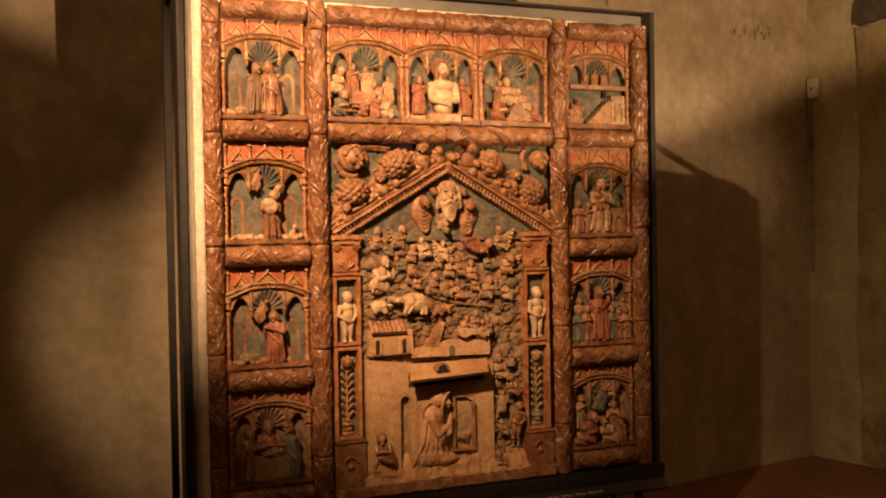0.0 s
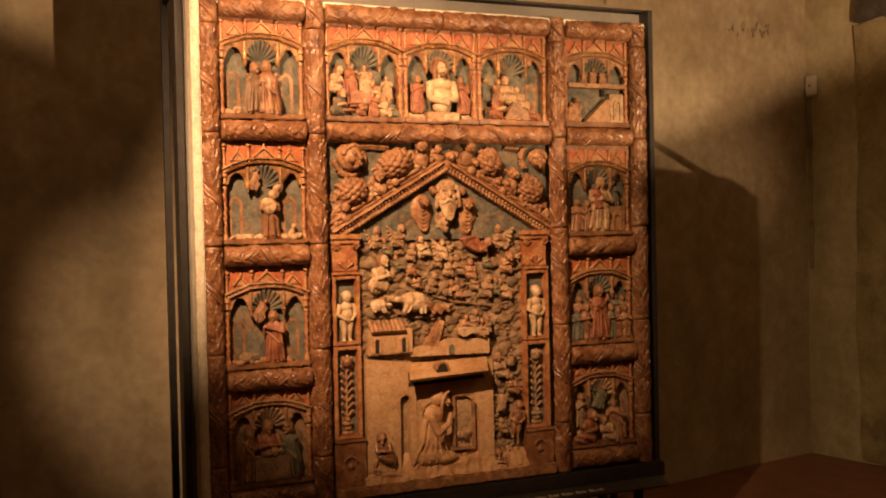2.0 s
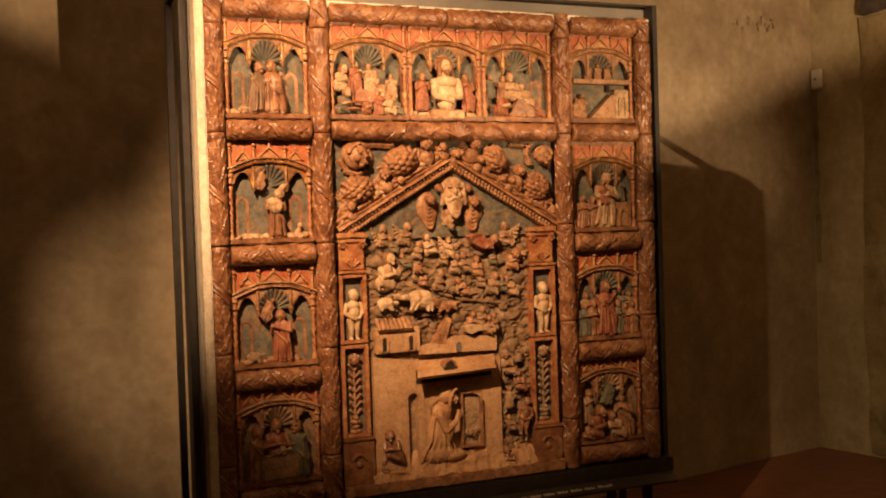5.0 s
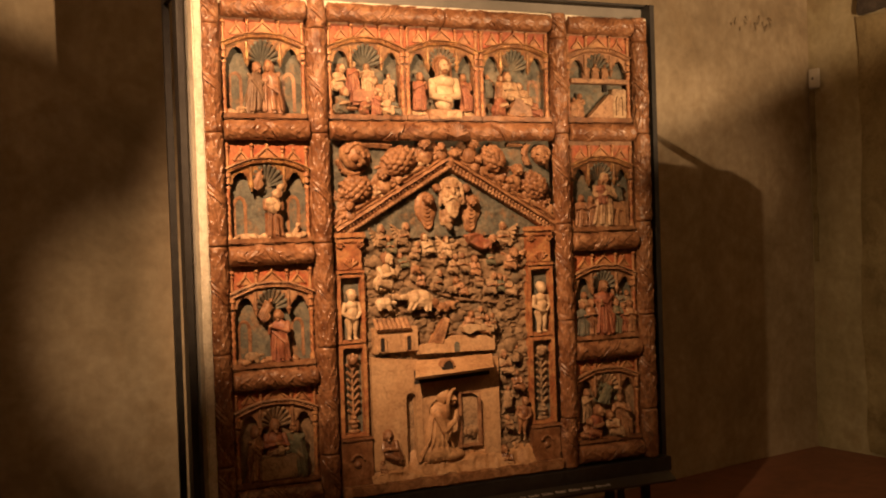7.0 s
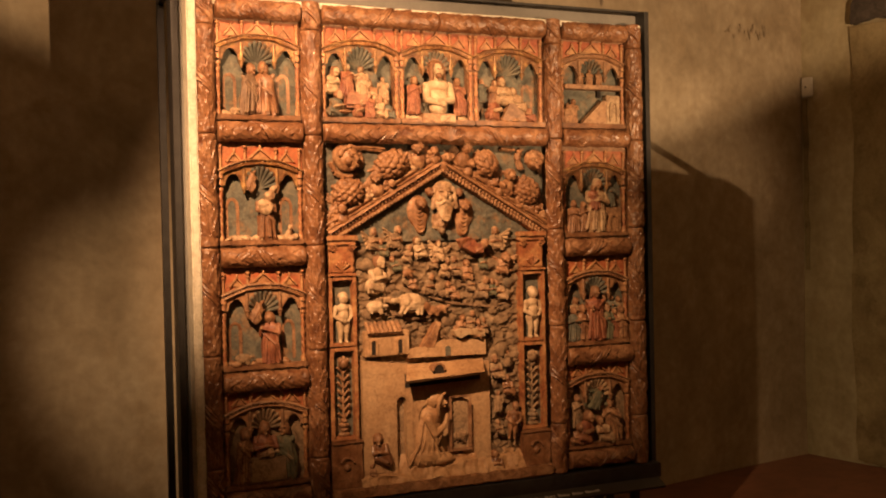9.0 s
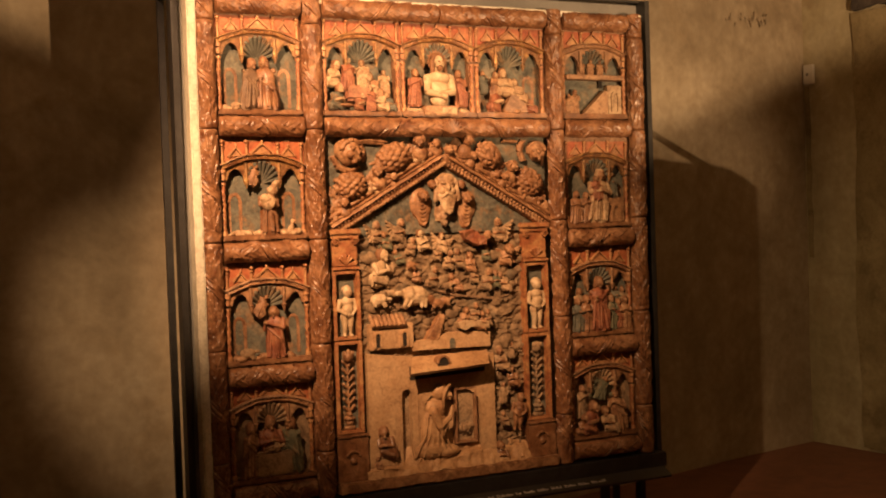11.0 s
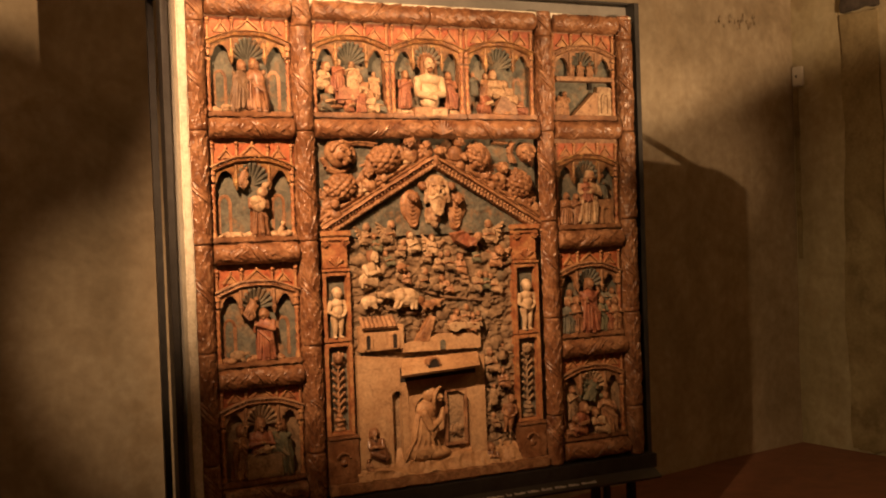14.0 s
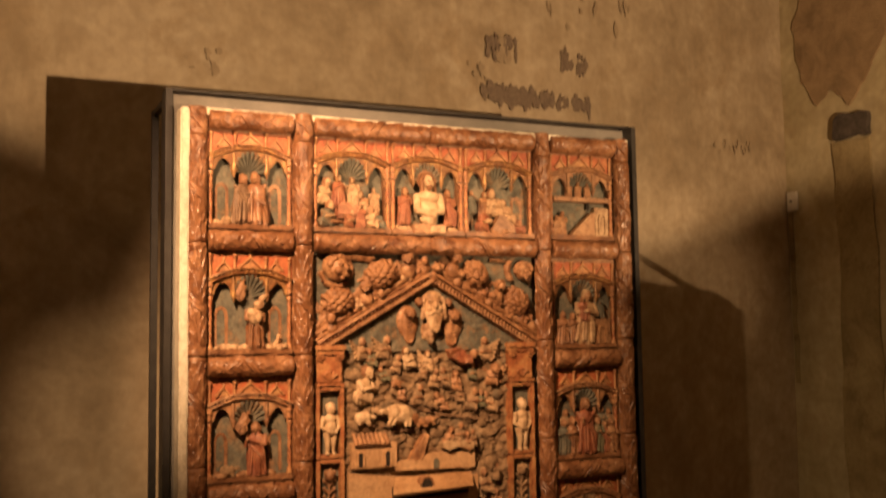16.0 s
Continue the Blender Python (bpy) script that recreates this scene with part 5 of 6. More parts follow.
# ---- heavenly company and shepherds
for k, (x, z, h, c, a, t, l) in enumerate((
        (-0.298, 1.621, 0.095, "earth", "pray", 20, 0), (-0.21, 1.627, 0.10, "earth", "up", 10, 10), (-0.254, 1.595, 0.075, "green", "fold", 0, 0),
        (0.273, 1.609, 0.105, "earth", "up", -20, -6), (0.297, 1.504, 0.10, "clay", "side", -10, 0), (-0.006, 1.573, 0.085, "cream", "reach", 0, 25),
        (-0.083, 1.584, 0.095, "pale", "reach", 10, -30), (0.021, 1.498, 0.085, "earth", "pray", 0, 0), (0.079, 1.5, 0.090, "earth", "pray", 0, 5),
        (0.127, 1.483, 0.090, "clay", "fold", -10, 0), (0.192, 1.401, 0.100, "earth", "up", -10, 8), (0.296, 1.39, 0.095, "earth", "side", -20, -10),
        (0.246, 1.408, 0.080, "green", "fold", 0, 0), (-0.297, 1.438, 0.155, "pale", "fold", 25, 0), (-0.162, 1.473, 0.075, "earth", "reach", 30, 40),
        (-0.124, 1.452, 0.070, "clay", "pray", -20, -15), (-0.06, 1.427, 0.095, "earth", "fold", 20, 8), (0.068, 1.403, 0.085, "clay", "reach", -20, -20),
        (0.144, 1.433, 0.075, "earth", "fold", 0, 0), (-0.153, 1.568, 0.075, "earth", "pray", 0, 10), (-0.193, 1.531, 0.07, "green", "reach", 0, -20),
        (0.204, 1.528, 0.075, "green", "side", 0, 0), (-0.03, 1.538, 0.07, "earth", "pray", 0, 0))):
    made = crouched(h * (0.92 if k not in (13,) else 1.0), c, 0.22 * math.sin(k * 2.1), k * 1.3, c if c in ("cream", "pale") else "clay", k < 6)
    bmesh.ops.scale(made[0], vec=(1.08, 0.95, 1.08), verts=made[0].verts[:])
    pile("relief_figure", made, x, z + 0.004, 0.070, t, l * 0.6)
bm = bmesh.new()
prism(bm, [(-0.05, 0.03), (0.0, 0.042), (0.06, 0.0), (0.062, -0.03), (0.02, -0.035), (-0.03, -0.005)], -0.02, 0.03)
bmesh.ops.triangulate(bm, faces=[f for f in bm.faces if len(f.verts) > 4])
bmesh.ops.subdivide_edges(bm, edges=bm.edges[:], cuts=5)
bmesh.ops.smooth_vert(bm, verts=bm.verts[:], factor=0.5)
worn(bm, 0.012, 0.03, 8)
worn(bm, 0.006, 0.010, 3)
pile("red_drapery", (bm, [RED]), 0.129, 1.633, 0.05, label="worn red drapery of a flying figure")
pile("small_head", cherub(0.020, CLAY, 0, 91), 0.2, 1.641, 0.035, -30)
pile("small_head", cherub(0.022, CLAY, 0, 92), 0.305, 1.578, 0.042, 0)
for k, (x, z, L, m, nk, f) in enumerate(((-0.143, 1.352, 0.165, "pale", 0.1, True), (-0.305, 1.362, 0.100, "pale", 0.1, False), (-0.045, 1.342, 0.075, "clay", 0.2, False),
                                         (-0.084, 1.359, 0.085, "terra", 0.1, True), (-0.006, 1.35, 0.07, "clay", 0.5, False), (-0.156, 1.511, 0.06, "clay", 0.2, False),
                                         (0.01, 1.416, 0.06, "earth", 0.4, False), (-0.248, 1.402, 0.055, "earth", 0.4, True))):
    pile("relief_animal", beast(L, m, nk), x, z, 0.055, 0, 4, "small pale sheep in relief" if m == "pale" else "", flip=f)
# rocky shelves that carry the groups
for k, (x0, z0, x1, z1, r) in enumerate(((-0.22, 1.353, 0.007, 1.349, 0.014), (-0.094, 1.441, 0.202, 1.376, 0.012), (-0.022, 1.261, 0.202, 1.229, 0.018), (-0.339, 1.377, -0.24, 1.364, 0.012),
                                         (0.013, 1.493, 0.186, 1.47, 0.009), (-0.33, 1.631, -0.152, 1.615, 0.010), (0.142, 1.384, 0.32, 1.379, 0.010), (-0.149, 1.33, -0.254, 1.242, 0.012))):
    bm = bmesh.new()
    last = None
    for i in range(25):
        t = i / 24
        q = r * (0.45 + 0.5 * abs(noise.noise(Vector((t * 5, k, 0))))) * (0.4 + 0.6 * math.sin(math.pi * t))
        p = (x0 + (x1 - x0) * t, 0.076, z0 + (z1 - z0) * t - 0.018 * math.sin(math.pi * t) + 0.012 * noise.noise(Vector((t * 4, k, 3))), q)
        if last:
            limb(bm, last[:3], p[:3], last[3], p[3])
        last = p
    worn(bm, 0.004, 0.016, k)
    tagged(part("rock_shelf", bm, UMBER, altarpiece), kind="stuff")
for k, (x, z, h, c) in enumerate(((0.068, 1.262, 0.085, "clay"), (0.119, 1.274, 0.090, "earth"), (0.156, 1.237, 0.085, "clay"), (0.189, 1.254, 0.075, "earth"))):
    pile("relief_figure", crouched(h * 0.95, c, 0.15, 40 + k), x, z, 0.045, -15, 10 - 6 * k)
bm = bmesh.new()
prism(bm, [(-0.062, 0.01), (-0.03, 0.022), (0.0, 0.016), (0.05, 0.014), (0.085, 0.008), (0.085, -0.022), (0.05, -0.014), (0.0, -0.010), (-0.03, -0.022), (-0.055, -0.014)], -0.02, 0.03)
bmesh.ops.triangulate(bm, faces=[f for f in bm.faces if len(f.verts) > 4])
worn(bm, 0.004, 0.02, 8)
pile("ragged_cloud", (bm, [PALE]), 0.106, 1.265, 0.045)
bm = bmesh.new()
prism(bm, [(-0.05, -0.045), (0.015, -0.045), (0.05, 0.055), (0.03, 0.065), (0.0, 0.02)], -0.005, 0.04)
worn(bm, 0.006, 0.03, 4)
pile("slanting_rock", (bm, [CLAY]), -0.054, 1.252, 0.055)

# house with a tiled roof
bm = bmesh.new()
hx0, hz0, hx1, hz1 = -0.353, 1.184, -0.155, 1.311
box(bm, hx0, hx1, 0.045, 0.095, hz0, hz1 - 0.02, 0.004)
for cx in (-0.317, -0.199):
    sweep(bm, [(cx - 0.014, hz0 + 0.01)] + arc(cx, hz0 + 0.06, 0.014, 180, 0, 10) + [(cx + 0.014, hz0 + 0.01)], [(-0.004, 0.05), (-0.004, 0.036), (0.004, 0.036), (0.004, 0.05)])
worn(bm, 0.002, 0.04, 7)
part("small_house", bm, STABLE, altarpiece, "small clay house with arched windows")
for cx in (-0.317, -0.199):
    bm = bmesh.new()
    prism(bm, [(cx - 0.012, hz0 + 0.01)] + arc(cx, hz0 + 0.06, 0.012, 180, 0, 10) + [(cx + 0.012, hz0 + 0.01)], 0.042, 0.046)
    part("arched_window", bm, NEAR_BLACK, altarpiece)
rx0, rz0, rx1, rz1 = -0.347, 1.282, -0.191, 1.318
tile = None
for i in range(8):
    x = rx0 + (rx1 - rx0) * (i + 0.5) / 8
    if tile is None:
        bm = bmesh.new()
        rod(bm, (0, 0.028, 0), (0, 0.075, rz1 - rz0 + 0.006), 0.0098, 0.0085, 0, 10)
        tile = part("roof_tile", bm, CLAY, altarpiece)
    else:
        tile = new("roof_tile", tile.data)
        tile.parent = altarpiece
    tile.location = (x, 0, rz0)
# terrace behind the stable with a small arched door
bm = bmesh.new()
tx0, tz0, tx1, tz1 = -0.16, 1.169, 0.202, 1.224
prism(bm, [(tx0, tz0), (tx1, tz0 - 0.005), (tx1, tz1 + 0.005), (tx0 + 0.18, tz1 + 0.010), (tx0 + 0.06, tz1 - 0.012), (tx0, tz1 - 0.02)], 0.05, 0.095)
worn(bm, 0.003, 0.04, 2)
part("terrace_wall", bm, STABLE, altarpiece)
bm = bmesh.new()
dx, dz = 0.022, 1.179
prism(bm, [(dx - 0.012, dz - 0.01)] + arc(dx, dz + 0.02, 0.012, 180, 0, 10) + [(dx + 0.012, dz - 0.01)], 0.046, 0.052)
part("arched_door", bm, BLUE, altarpiece)

def hooded(h):
    """A cloaked figure seen half from its side, bowing towards +x, the palms joined before it."""
    bm = bmesh.new()
    ball(bm, -0.02 * h, 0.03 * h, 0.36 * h, 0.20 * h, 0.13 * h, 0.40 * h, 8, 0, 20, 14)
    ball(bm, -0.05 * h, 0.03 * h, 0.10 * h, 0.29 * h, 0.14 * h, 0.15 * h, 0, 0, 20, 12)
    ball(bm, 0.16 * h, 0.03 * h, 0.05 * h, 0.22 * h, 0.13 * h, 0.09 * h, 0, 0, 16, 10)
    ball(bm, 0.03 * h, 0.02 * h, 0.64 * h, 0.165 * h, 0.12 * h, 0.15 * h, 10, 0, 18, 12)
    ball(bm, 0.085 * h, 0.01 * h, 0.87 * h, 0.118 * h, 0.115 * h, 0.125 * h, 18, 0, 18, 12)
    ball(bm, 0.165 * h, -0.055 * h, 0.835 * h, 0.055 * h, 0.065 * h, 0.078 * h, 14, 0, 14, 10)
    limb(bm, (0.205 * h, -0.105 * h, 0.85 * h), (0.215 * h, -0.115 * h, 0.82 * h), 0.012 * h, 0.016 * h)
    ball(bm, 0.20 * h, -0.075 * h, 0.775 * h, 0.026 * h, 0.03 * h, 0.024 * h, 0, 0, 8, 6)
    # the hood's rim round the face, falling to the shoulder
    rim = [(0.10, -0.10, 0.66), (0.085, -0.125, 0.76), (0.105, -0.135, 0.86), (0.15, -0.125, 0.935), (0.205, -0.09, 0.955)]
    for p, q in zip(rim, rim[1:]):
        limb(bm, tuple(h * v for v in p), tuple(h * v for v in q), 0.022 * h, 0.022 * h)
    # sleeve that hangs in a loop, forearm and palms
    for p, q, r0, r1 in (((-0.05, -0.11, 0.62), (0.03, -0.15, 0.43), 0.062, 0.055), ((0.03, -0.15, 0.43), (0.17, -0.14, 0.53), 0.055, 0.036), ((0.17, -0.14, 0.53), (0.215, -0.12, 0.67), 0.034, 0.022),
                         ((0.03, -0.15, 0.42), (0.06, -0.15, 0.30), 0.040, 0.024), ((0.06, -0.15, 0.30), (0.13, -0.14, 0.44), 0.022, 0.022)):
        limb(bm, tuple(h * v for v in p), tuple(h * v for v in q), r0 * h, r1 * h)
    # long folds that sweep back to the ground
    for i in range(6):
        t = i / 5
        a, c = (-0.10 + 0.22 * t, -0.075, 0.62 - 0.16 * t), (-0.31 + 0.56 * t, -0.085 + 0.12 * (t - 0.45) ** 2, 0.02)
        m = (-0.17 + 0.30 * t, -0.088, 0.30 - 0.04 * t)
        limb(bm, tuple(h * v for v in a), tuple(h * v for v in m), 0.010 * h, 0.014 * h)
        limb(bm, tuple(h * v for v in m), tuple(h * v for v in c), 0.014 * h, 0.016 * h)
    worn(bm, 0.010 * h, 0.06 * h, 7)
    return bm, [STABLE]


# stable: wall, open doorway, lean-to roof, niche with one standing figure
wx0, wz0, wx1, wz1 = -0.365, 0.748, 0.226, 1.172
ax, az = -0.194, 1
bm = bmesh.new()
foot, doorw = 0.70, 0.022
prism(bm, [(wx0, foot), (ax - doorw, foot)] + arc(ax, az - 0.012, doorw, 180, 0, 10) + [(ax + doorw, foot), (ax + 0.05, foot), (ax + 0.05, wz1 - 0.03), (wx0, wz1)], 0.052, 0.085)
bmesh.ops.triangulate(bm, faces=[f for f in bm.faces if len(f.verts) > 4])
part("stable_wall", bm, STABLE, altarpiece, "pale clay stable wall with an arched doorway", False)
bm = bmesh.new()
box(bm, ax - 0.03, ax + 0.03, 0.086, 0.092, foot, az + 0.02)
part("doorway_ground", bm, EARTH, altarpiece)
nx0, nz1, nx1, nz0 = -0.15, 1.034, 0.21, 0.679
mx, mz = 0.024, 0.942
bm = bmesh.new()
prism(bm, [(ax + 0.045, foot), (mx - 0.140, foot)] + arc(mx - 0.008, mz - 0.03, 0.132, 180, 0, 18, 0.66) + [(mx + 0.124, foot), (nx1 + 0.01, foot), (nx1 + 0.01, wz1 - 0.04), (ax + 0.045, wz1 - 0.03)], 0.056, 0.085)
bmesh.ops.triangulate(bm, faces=[f for f in bm.faces if len(f.verts) > 4])
worn(bm, 0.0015, 0.04, 3)
part("stable_front", bm, STABLE, altarpiece, "clay stable front with a low arch", False)
bm = bmesh.new()
box(bm, mx - 0.15, mx + 0.15, 0.080, 0.095, foot - 0.02, mz + 0.09)
part("stable_back", bm, STABLE, altarpiece)
bm = bmesh.new()
bx0, bz0 = -0.208, 1.088
bx1, bz1 = 0.150, 1.102
tx0, tz0 = -0.163, 1.143
tx1, tz1 = 0.188, 1.147
low = [bm.verts.new((bx0, -0.042, bz0)), bm.verts.new((bx1, -0.042, bz1)), bm.verts.new((tx1, 0.055, tz1)), bm.verts.new((tx0, 0.055, tz0))]
under = [bm.verts.new(v.co + Vector((0, 0.010, -0.012))) for v in low]
bm.faces.new(low)
bm.faces.new(under[::-1])
for i in range(4):
    bm.faces.new((low[i], under[i], under[(i + 1) % 4], low[(i + 1) % 4]))
bmesh.ops.subdivide_edges(bm, edges=bm.edges[:], cuts=8, use_grid_fill=True)
worn(bm, 0.002, 0.03, 3)
part("lean_to_roof", bm, STABLE, altarpiece, "projecting clay lean-to roof with a round hole")
# Dark strip stands in for the deep shade below the lean-to roof.
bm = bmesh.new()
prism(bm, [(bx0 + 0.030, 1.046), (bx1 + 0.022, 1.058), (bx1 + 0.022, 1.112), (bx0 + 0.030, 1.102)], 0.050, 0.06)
part("eaves_gap", bm, NEAR_BLACK, altarpiece, "near-black strip painted as shade under the eaves")
hx, hz = -0.052, 1.118
bm = bmesh.new()
outline = arc(hx, hz, 0.024, 0, 180, 12, 1.1) + [(hx - 0.024, hz - 0.018), (hx + 0.024, hz - 0.018)]
prism(bm, outline, -0.020, 0.03)
part("roof_hole", bm, NEAR_BLACK, altarpiece)
bm = bmesh.new()
sweep(bm, arc(hx, hz, 0.026, 0, 180, 12, 1.1), [(-0.004, 0.02), (-0.004, -0.026), (0.004, -0.026), (0.004, 0.02)])
part("hole_rim", bm, CLAY, altarpiece)
pile("standing_figure", hooded(0.315), -0.068, 0.712, 0.062, 0, 0, "pale hooded standing figure with joined palms")
# framed window in the stable with a beast's head behind
fx0, fz1 = 0.039, 0.983
fx1, fz0 = 0.12, 0.765
bm = bmesh.new()
for d in ((fx0 - 0.012, fx0, fz0, fz1), (fx1, fx1 + 0.012, fz0, fz1), (fx0 - 0.012, fx1 + 0.012, fz1, fz1 + 0.012), (fx0 - 0.012, fx1 + 0.012, fz0 - 0.012, fz0)):
    box(bm, d[0], d[1], 0.055, 0.085, d[2], d[3], 0.002)
worn(bm, 0.001, 0.03, 2)
part("window_frame", bm, TERRA, altarpiece)
bm = bmesh.new()
box(bm, fx0, fx1, 0.074, 0.080, fz0, fz1)
part("window_ground", bm, EARTH, altarpiece)
pile("beast_head", cluster(0.030, 77, EARTH, 16), (fx0 + fx1) / 2, fz0 + 0.05, 0.068)
# figures on the rocks beside the stable
for x, z, h, c, a in ((0.259, 1.052, 0.12, "earth", "fold"), (0.312, 0.978, 0.10, "terra", "reach"), (0.256, 0.908, 0.09, "earth", "side"), (0.305, 1.102, 0.07, "earth", "pray"), (-0.285, 0.735, 0.15, "terra", "fold"), (-0.324, 0.688, 0.06, "clay", "reach"), (0.252, 0.641, 0.115, "terra", "reach"), (0.264, 0.808, 0.075, "earth", "fold")):
    pile("relief_figure", crouched(h * 0.9, c, -0.15, h * 90) if a in ("fold", "reach") else robed(h, c, 0.05, -0.1, a, 1.15, flesh="clay"), x, z, 0.052, -10)
pile("putto", putto(0.165, "clay"), 0.316, 0.783, 0.045, -15, 8)
# sloping ground in front of the stable
bm = bmesh.new()
nx = 120
rows = []
for i in range(nx + 1):
    x = -0.385 + 0.76 * i / nx
    col = []
    for k in range(13):
        t = k / 12
        z = 0.655 + 0.095 * t + 0.022 * noise.noise(Vector((x * 9, t * 3, 1)))
        col.append(bm.verts.new((x, 0.022 + 0.062 * t - 0.014 * noise.noise(Vector((x * 22, t * 5, 7))) - 0.007 * noise.noise(Vector((x * 70, t * 9, 3))), z)))
    rows.append(col)
for r, s in zip(rows, rows[1:]):
    for k in range(12):
        bm.faces.new((r[k], s[k], s[k + 1], r[k + 1]))
part("stable_ground", bm, STABLE, altarpiece, "sloping clay ground before the stable")

# ---------------------------------------------------------------- stand: tray, caption strip and legs
bm = bmesh.new()
box(bm, -1.088, 1.070, 0.0, 0.19, 0.540, 0.606, 0.003)
part("bottom_tray", bm, STEEL, display_stand, "black steel tray under the relief")
bm = bmesh.new()
a = [(-1.085, -0.005, 0.545), (1.05, -0.005, 0.545), (1.05, -0.062, 0.515), (-1.085, -0.062, 0.515)]
top = [bm.verts.new(c) for c in a]
low = [bm.verts.new((x, y + 0.004, z - 0.010)) for x, y, z in a]
bm.faces.new(top[::-1])
bm.faces.new(low)
for i in range(4):
    bm.faces.new((top[i], top[(i + 1) % 4], low[(i + 1) % 4], low[i]))
caption = part("caption_strip", bm, SMOKED, display_stand, "sloping dark caption strip with white lettering")
rng = random.Random(5)
x = -0.55
while x < 0.70:
    n = rng.choice((3, 5, 6, 8, 9))
    for i in range(n):
        wdt = rng.uniform(0.004, 0.008)
        tall = 0.016 if i == 0 else rng.choice((0.010, 0.010, 0.015))
        bm = bmesh.new()
        for y0 in (0,):
            v = [bm.verts.new((px, -0.046 - py * 0.884, 0.5234 - py * 0.466 + 0.002)) for px, py in ((x, 0), (x + wdt, 0), (x + wdt, -tall), (x, -tall))]
            bm.faces.new(v)
        part("letter_bar", bm, LETTER, caption, smooth=False)
        x += wdt + 0.003
    x += 0.014
for x in (-0.95, 0.78, 0.975):
    bm = bmesh.new()
    box(bm, x - 0.016, x + 0.016, 0.06, 0.10, 0.0, 0.565, 0.003)
    part("stand_leg", bm, STEEL, display_stand)


# ---------------------------------------------------------------- walls: traces of paint, patches, box
wall_back, wall_side = bpy.data.objects["wall_back"], bpy.data.objects["wall_side"]


def strokes(x0, x1, z0, z1, n, seed, tall=0.05, mat=PAINT_TRACE, wide=1.0):
    """Ragged upright remains of paint on the back wall, thin flakes just proud of it."""
    rng = random.Random(seed)
    bm = bmesh.new()
    for _ in range(n):
        x, z = rng.uniform(x0, x1), rng.uniform(z0, z1) if rng.random() < 0.5 else (z0 + z1) / 2 + rng.gauss(0, (z1 - z0) / 5)
        w, h, tilt = wide * rng.uniform(0.003, 0.012), rng.uniform(0.3, 1.0) * tall, rng.uniform(-0.25, 0.25)
        left, right = [], []
        for i in range(6):
            t = i / 5
            q = w * (0.35 + 0.9 * math.sin(math.pi * t)) * rng.uniform(0.6, 1.2)
            cx = x + tilt * h * (t - 0.5) + rng.uniform(-0.002, 0.002)
            left.append((cx - q, z + h * (t - 0.5)))
            right.append((cx + q, z + h * (t - 0.5)))
        depth = -0.0125 - rng.uniform(0, 0.002)
        verts = [bm.verts.new((px, depth, pz)) for px, pz in left + right[::-1]]
        bm.faces.new(verts)
    ob = part("paint_trace", bm, mat, wall_back, "dark worn traces of old wall painting", False)
    return tagged(ob, kind="stuff")


strokes(-2.85, -2.36, 3.11, 3.22, 85, 1, 0.09, wide=1.5)
strokes(-2.80, -2.45, 3.14, 3.21, 30, 11, 0.08, wide=2.4)
strokes(-2.40, -1.98, 3.12, 3.22, 46, 2, 0.08, wide=1.3)
strokes(-2.12, -2.0, 3.14, 3.22, 12, 12, 0.07, wide=2.0)
strokes(-2.82, -2.58, 3.38, 3.52, 30, 3, 0.10, wide=1.3)
strokes(-2.72, -2.64, 3.38, 3.50, 14, 13, 0.10, FAINT_TRACE, 2.4)
strokes(-2.22, -2.00, 3.38, 3.50, 26, 4, 0.10, wide=1.4)
strokes(-2.95, -2.82, 3.24, 3.34, 8, 5, 0.05, FAINT_TRACE, 1.5)
strokes(-4.68, -4.50, 3.02, 3.16, 10, 6, 0.045, FAINT_TRACE, 1.5)
strokes(-0.85, -0.40, 2.98, 3.10, 22, 7, 0.05, FAINT_TRACE, 0.8)
strokes(-2.5, -1.6, 3.55, 4.0, 14, 8, 0.12, FAINT_TRACE, 1.2)


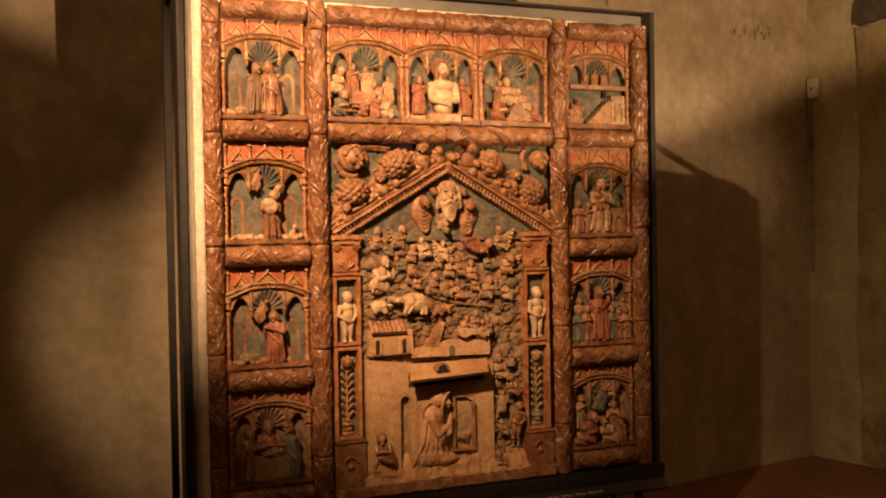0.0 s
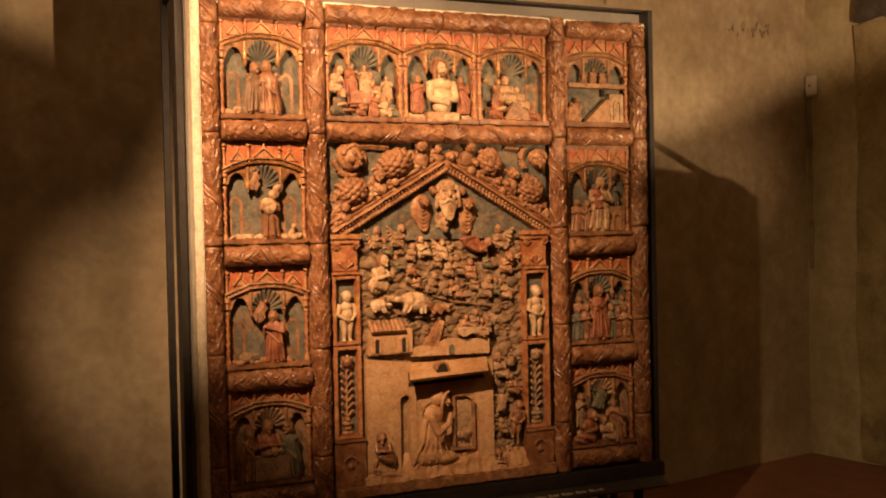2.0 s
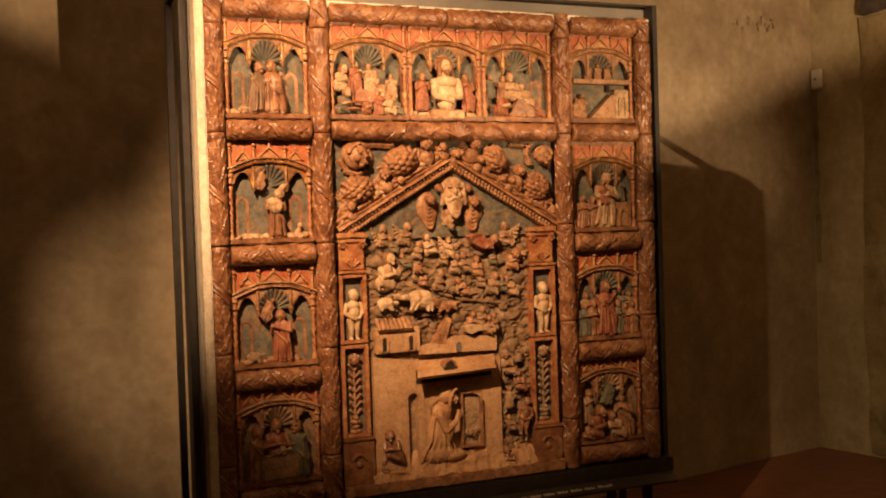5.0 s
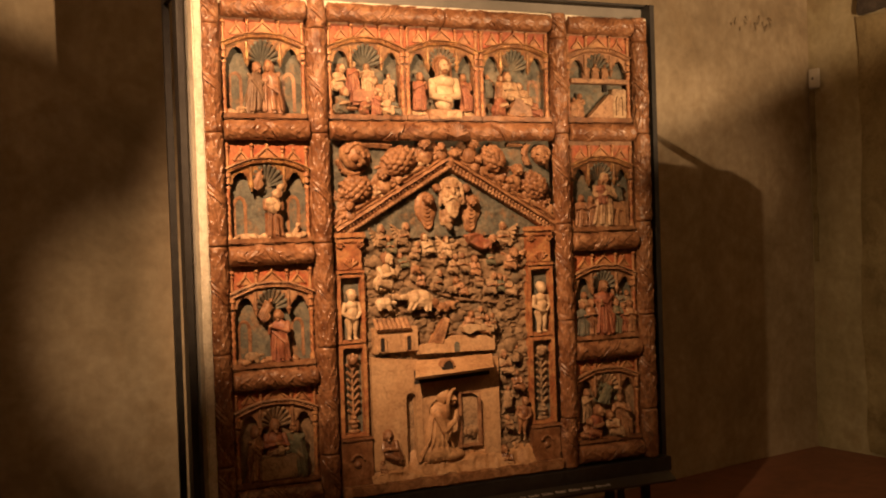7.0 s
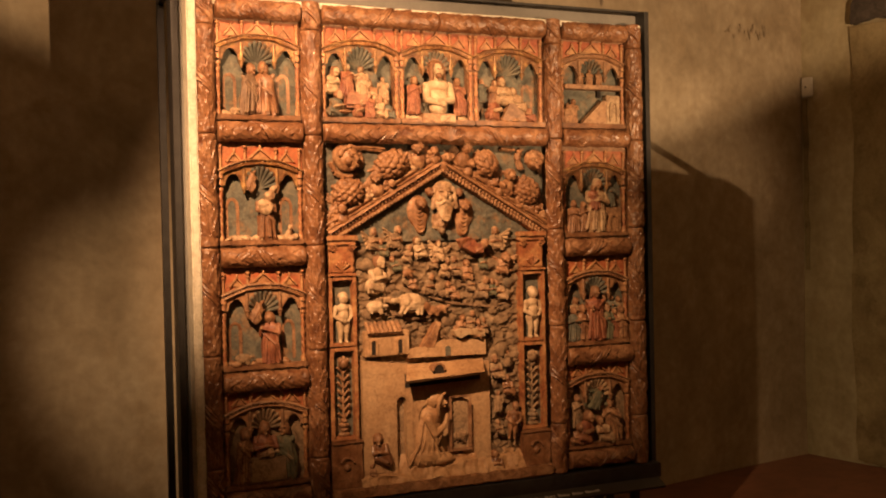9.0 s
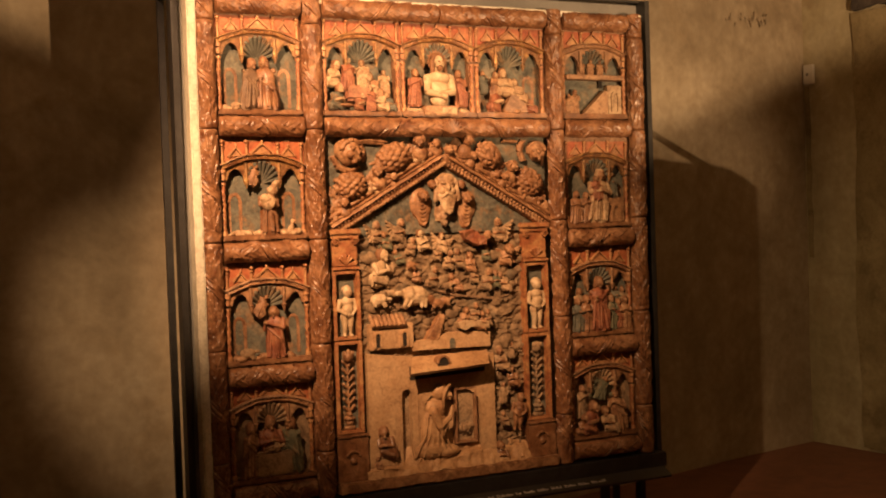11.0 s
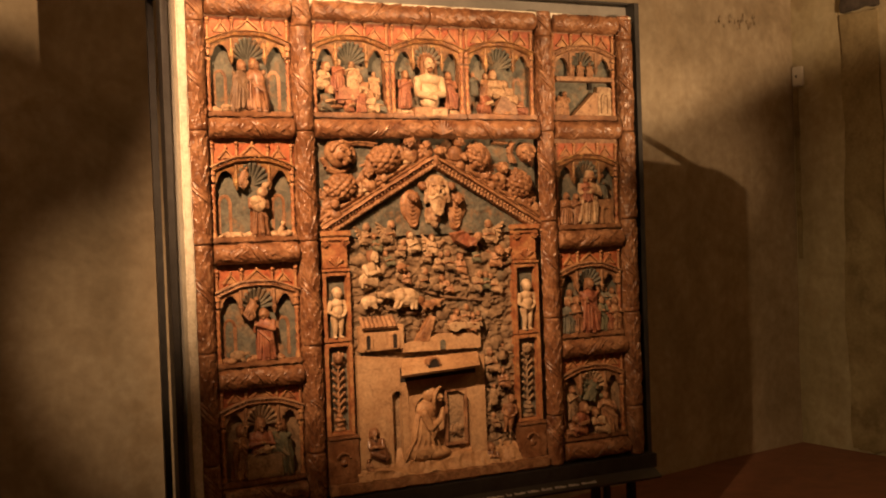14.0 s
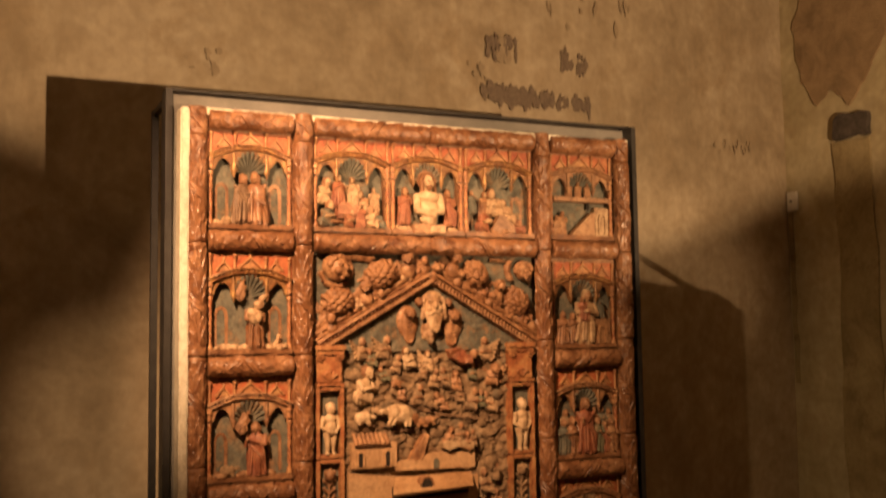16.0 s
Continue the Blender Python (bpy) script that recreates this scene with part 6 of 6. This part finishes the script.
def patch(outline, depth, mat, label, seed, parent=wall_side, name="plaster_patch"):
    """A ragged patch on the side wall; outline in (y, z)."""
    bm = bmesh.new()
    pts = []
    k = len(outline)
    for i in range(k):
        (y0, z0), (y1, z1) = outline[i], outline[(i + 1) % k]
        for j in range(8):
            t = j / 8
            q = noise.noise_vector(Vector((y0 + (y1 - y0) * t, z0 + (z1 - z0) * t, seed)) * 14) * 0.022
            pts.append((y0 + (y1 - y0) * t + q.x, z0 + (z1 - z0) * t + q.y))
    front = [bm.verts.new((-depth, y, z)) for y, z in pts]
    back = [bm.verts.new((0.02, y, z)) for y, z in pts]
    face = bm.faces.new(front)
    face.normal_update()
    for i in range(len(pts)):
        bm.faces.new((front[i], back[i], back[(i + 1) % len(pts)], front[(i + 1) % len(pts)]))
    bmesh.ops.triangulate(bm, faces=[face])
    return part(name, bm, mat, parent, label, False)


# bare mortar over a springing arch, the dark impost and the worn shaft under it
patch([(-0.12, 3.98), (-0.20, 4.20), (-0.95, 4.25), (-0.85, 3.75), (-0.66, 3.45), (-0.56, 3.32), (-0.49, 3.40), (-0.40, 3.47), (-0.30, 3.36), (-0.24, 3.44), (-0.17, 3.60)], 0.016, MORTAR, "bare brown mortar where plaster has fallen", 1)
patch([(-0.44, 3.08), (-0.44, 3.22), (-0.50, 3.27), (-0.70, 3.24), (-0.71, 3.09)], 0.05, SOOT, "dark stone impost", 2, name="impost")
patch([(-0.43, 0.02), (-0.40, 1.2), (-0.43, 2.2), (-0.42, 3.07), (-0.70, 3.07), (-0.72, 1.5), (-0.70, 0.02)], 0.018, SHAFT, "worn yellow-brown shaft under the impost", 3, name="shaft")
# Narrow strip in a darker colour, upright below the wall box.
patch([(-0.02, 1.35), (-0.02, 2.6), (-0.05, 2.6), (-0.05, 1.35)], 0.014, SHAFT, "narrow darker upright strip on the wall near the corner", 4, name="cable_strip")

box_bm = bmesh.new()
box(box_bm, -0.034, -0.008, -0.105, -0.018, 2.62, 2.76, 0.006)
switch = mesh_object("wall_box", box_bm, WHITE)
switch.matrix_world = ROOM
tagged(switch, "small off-white plastic box on the side wall", "wall box")
bm = bmesh.new()
ball(bm, -0.034, -0.055, 2.69, 0.004, 0.010, 0.010)
part("indicator", bm, BOARD, switch)
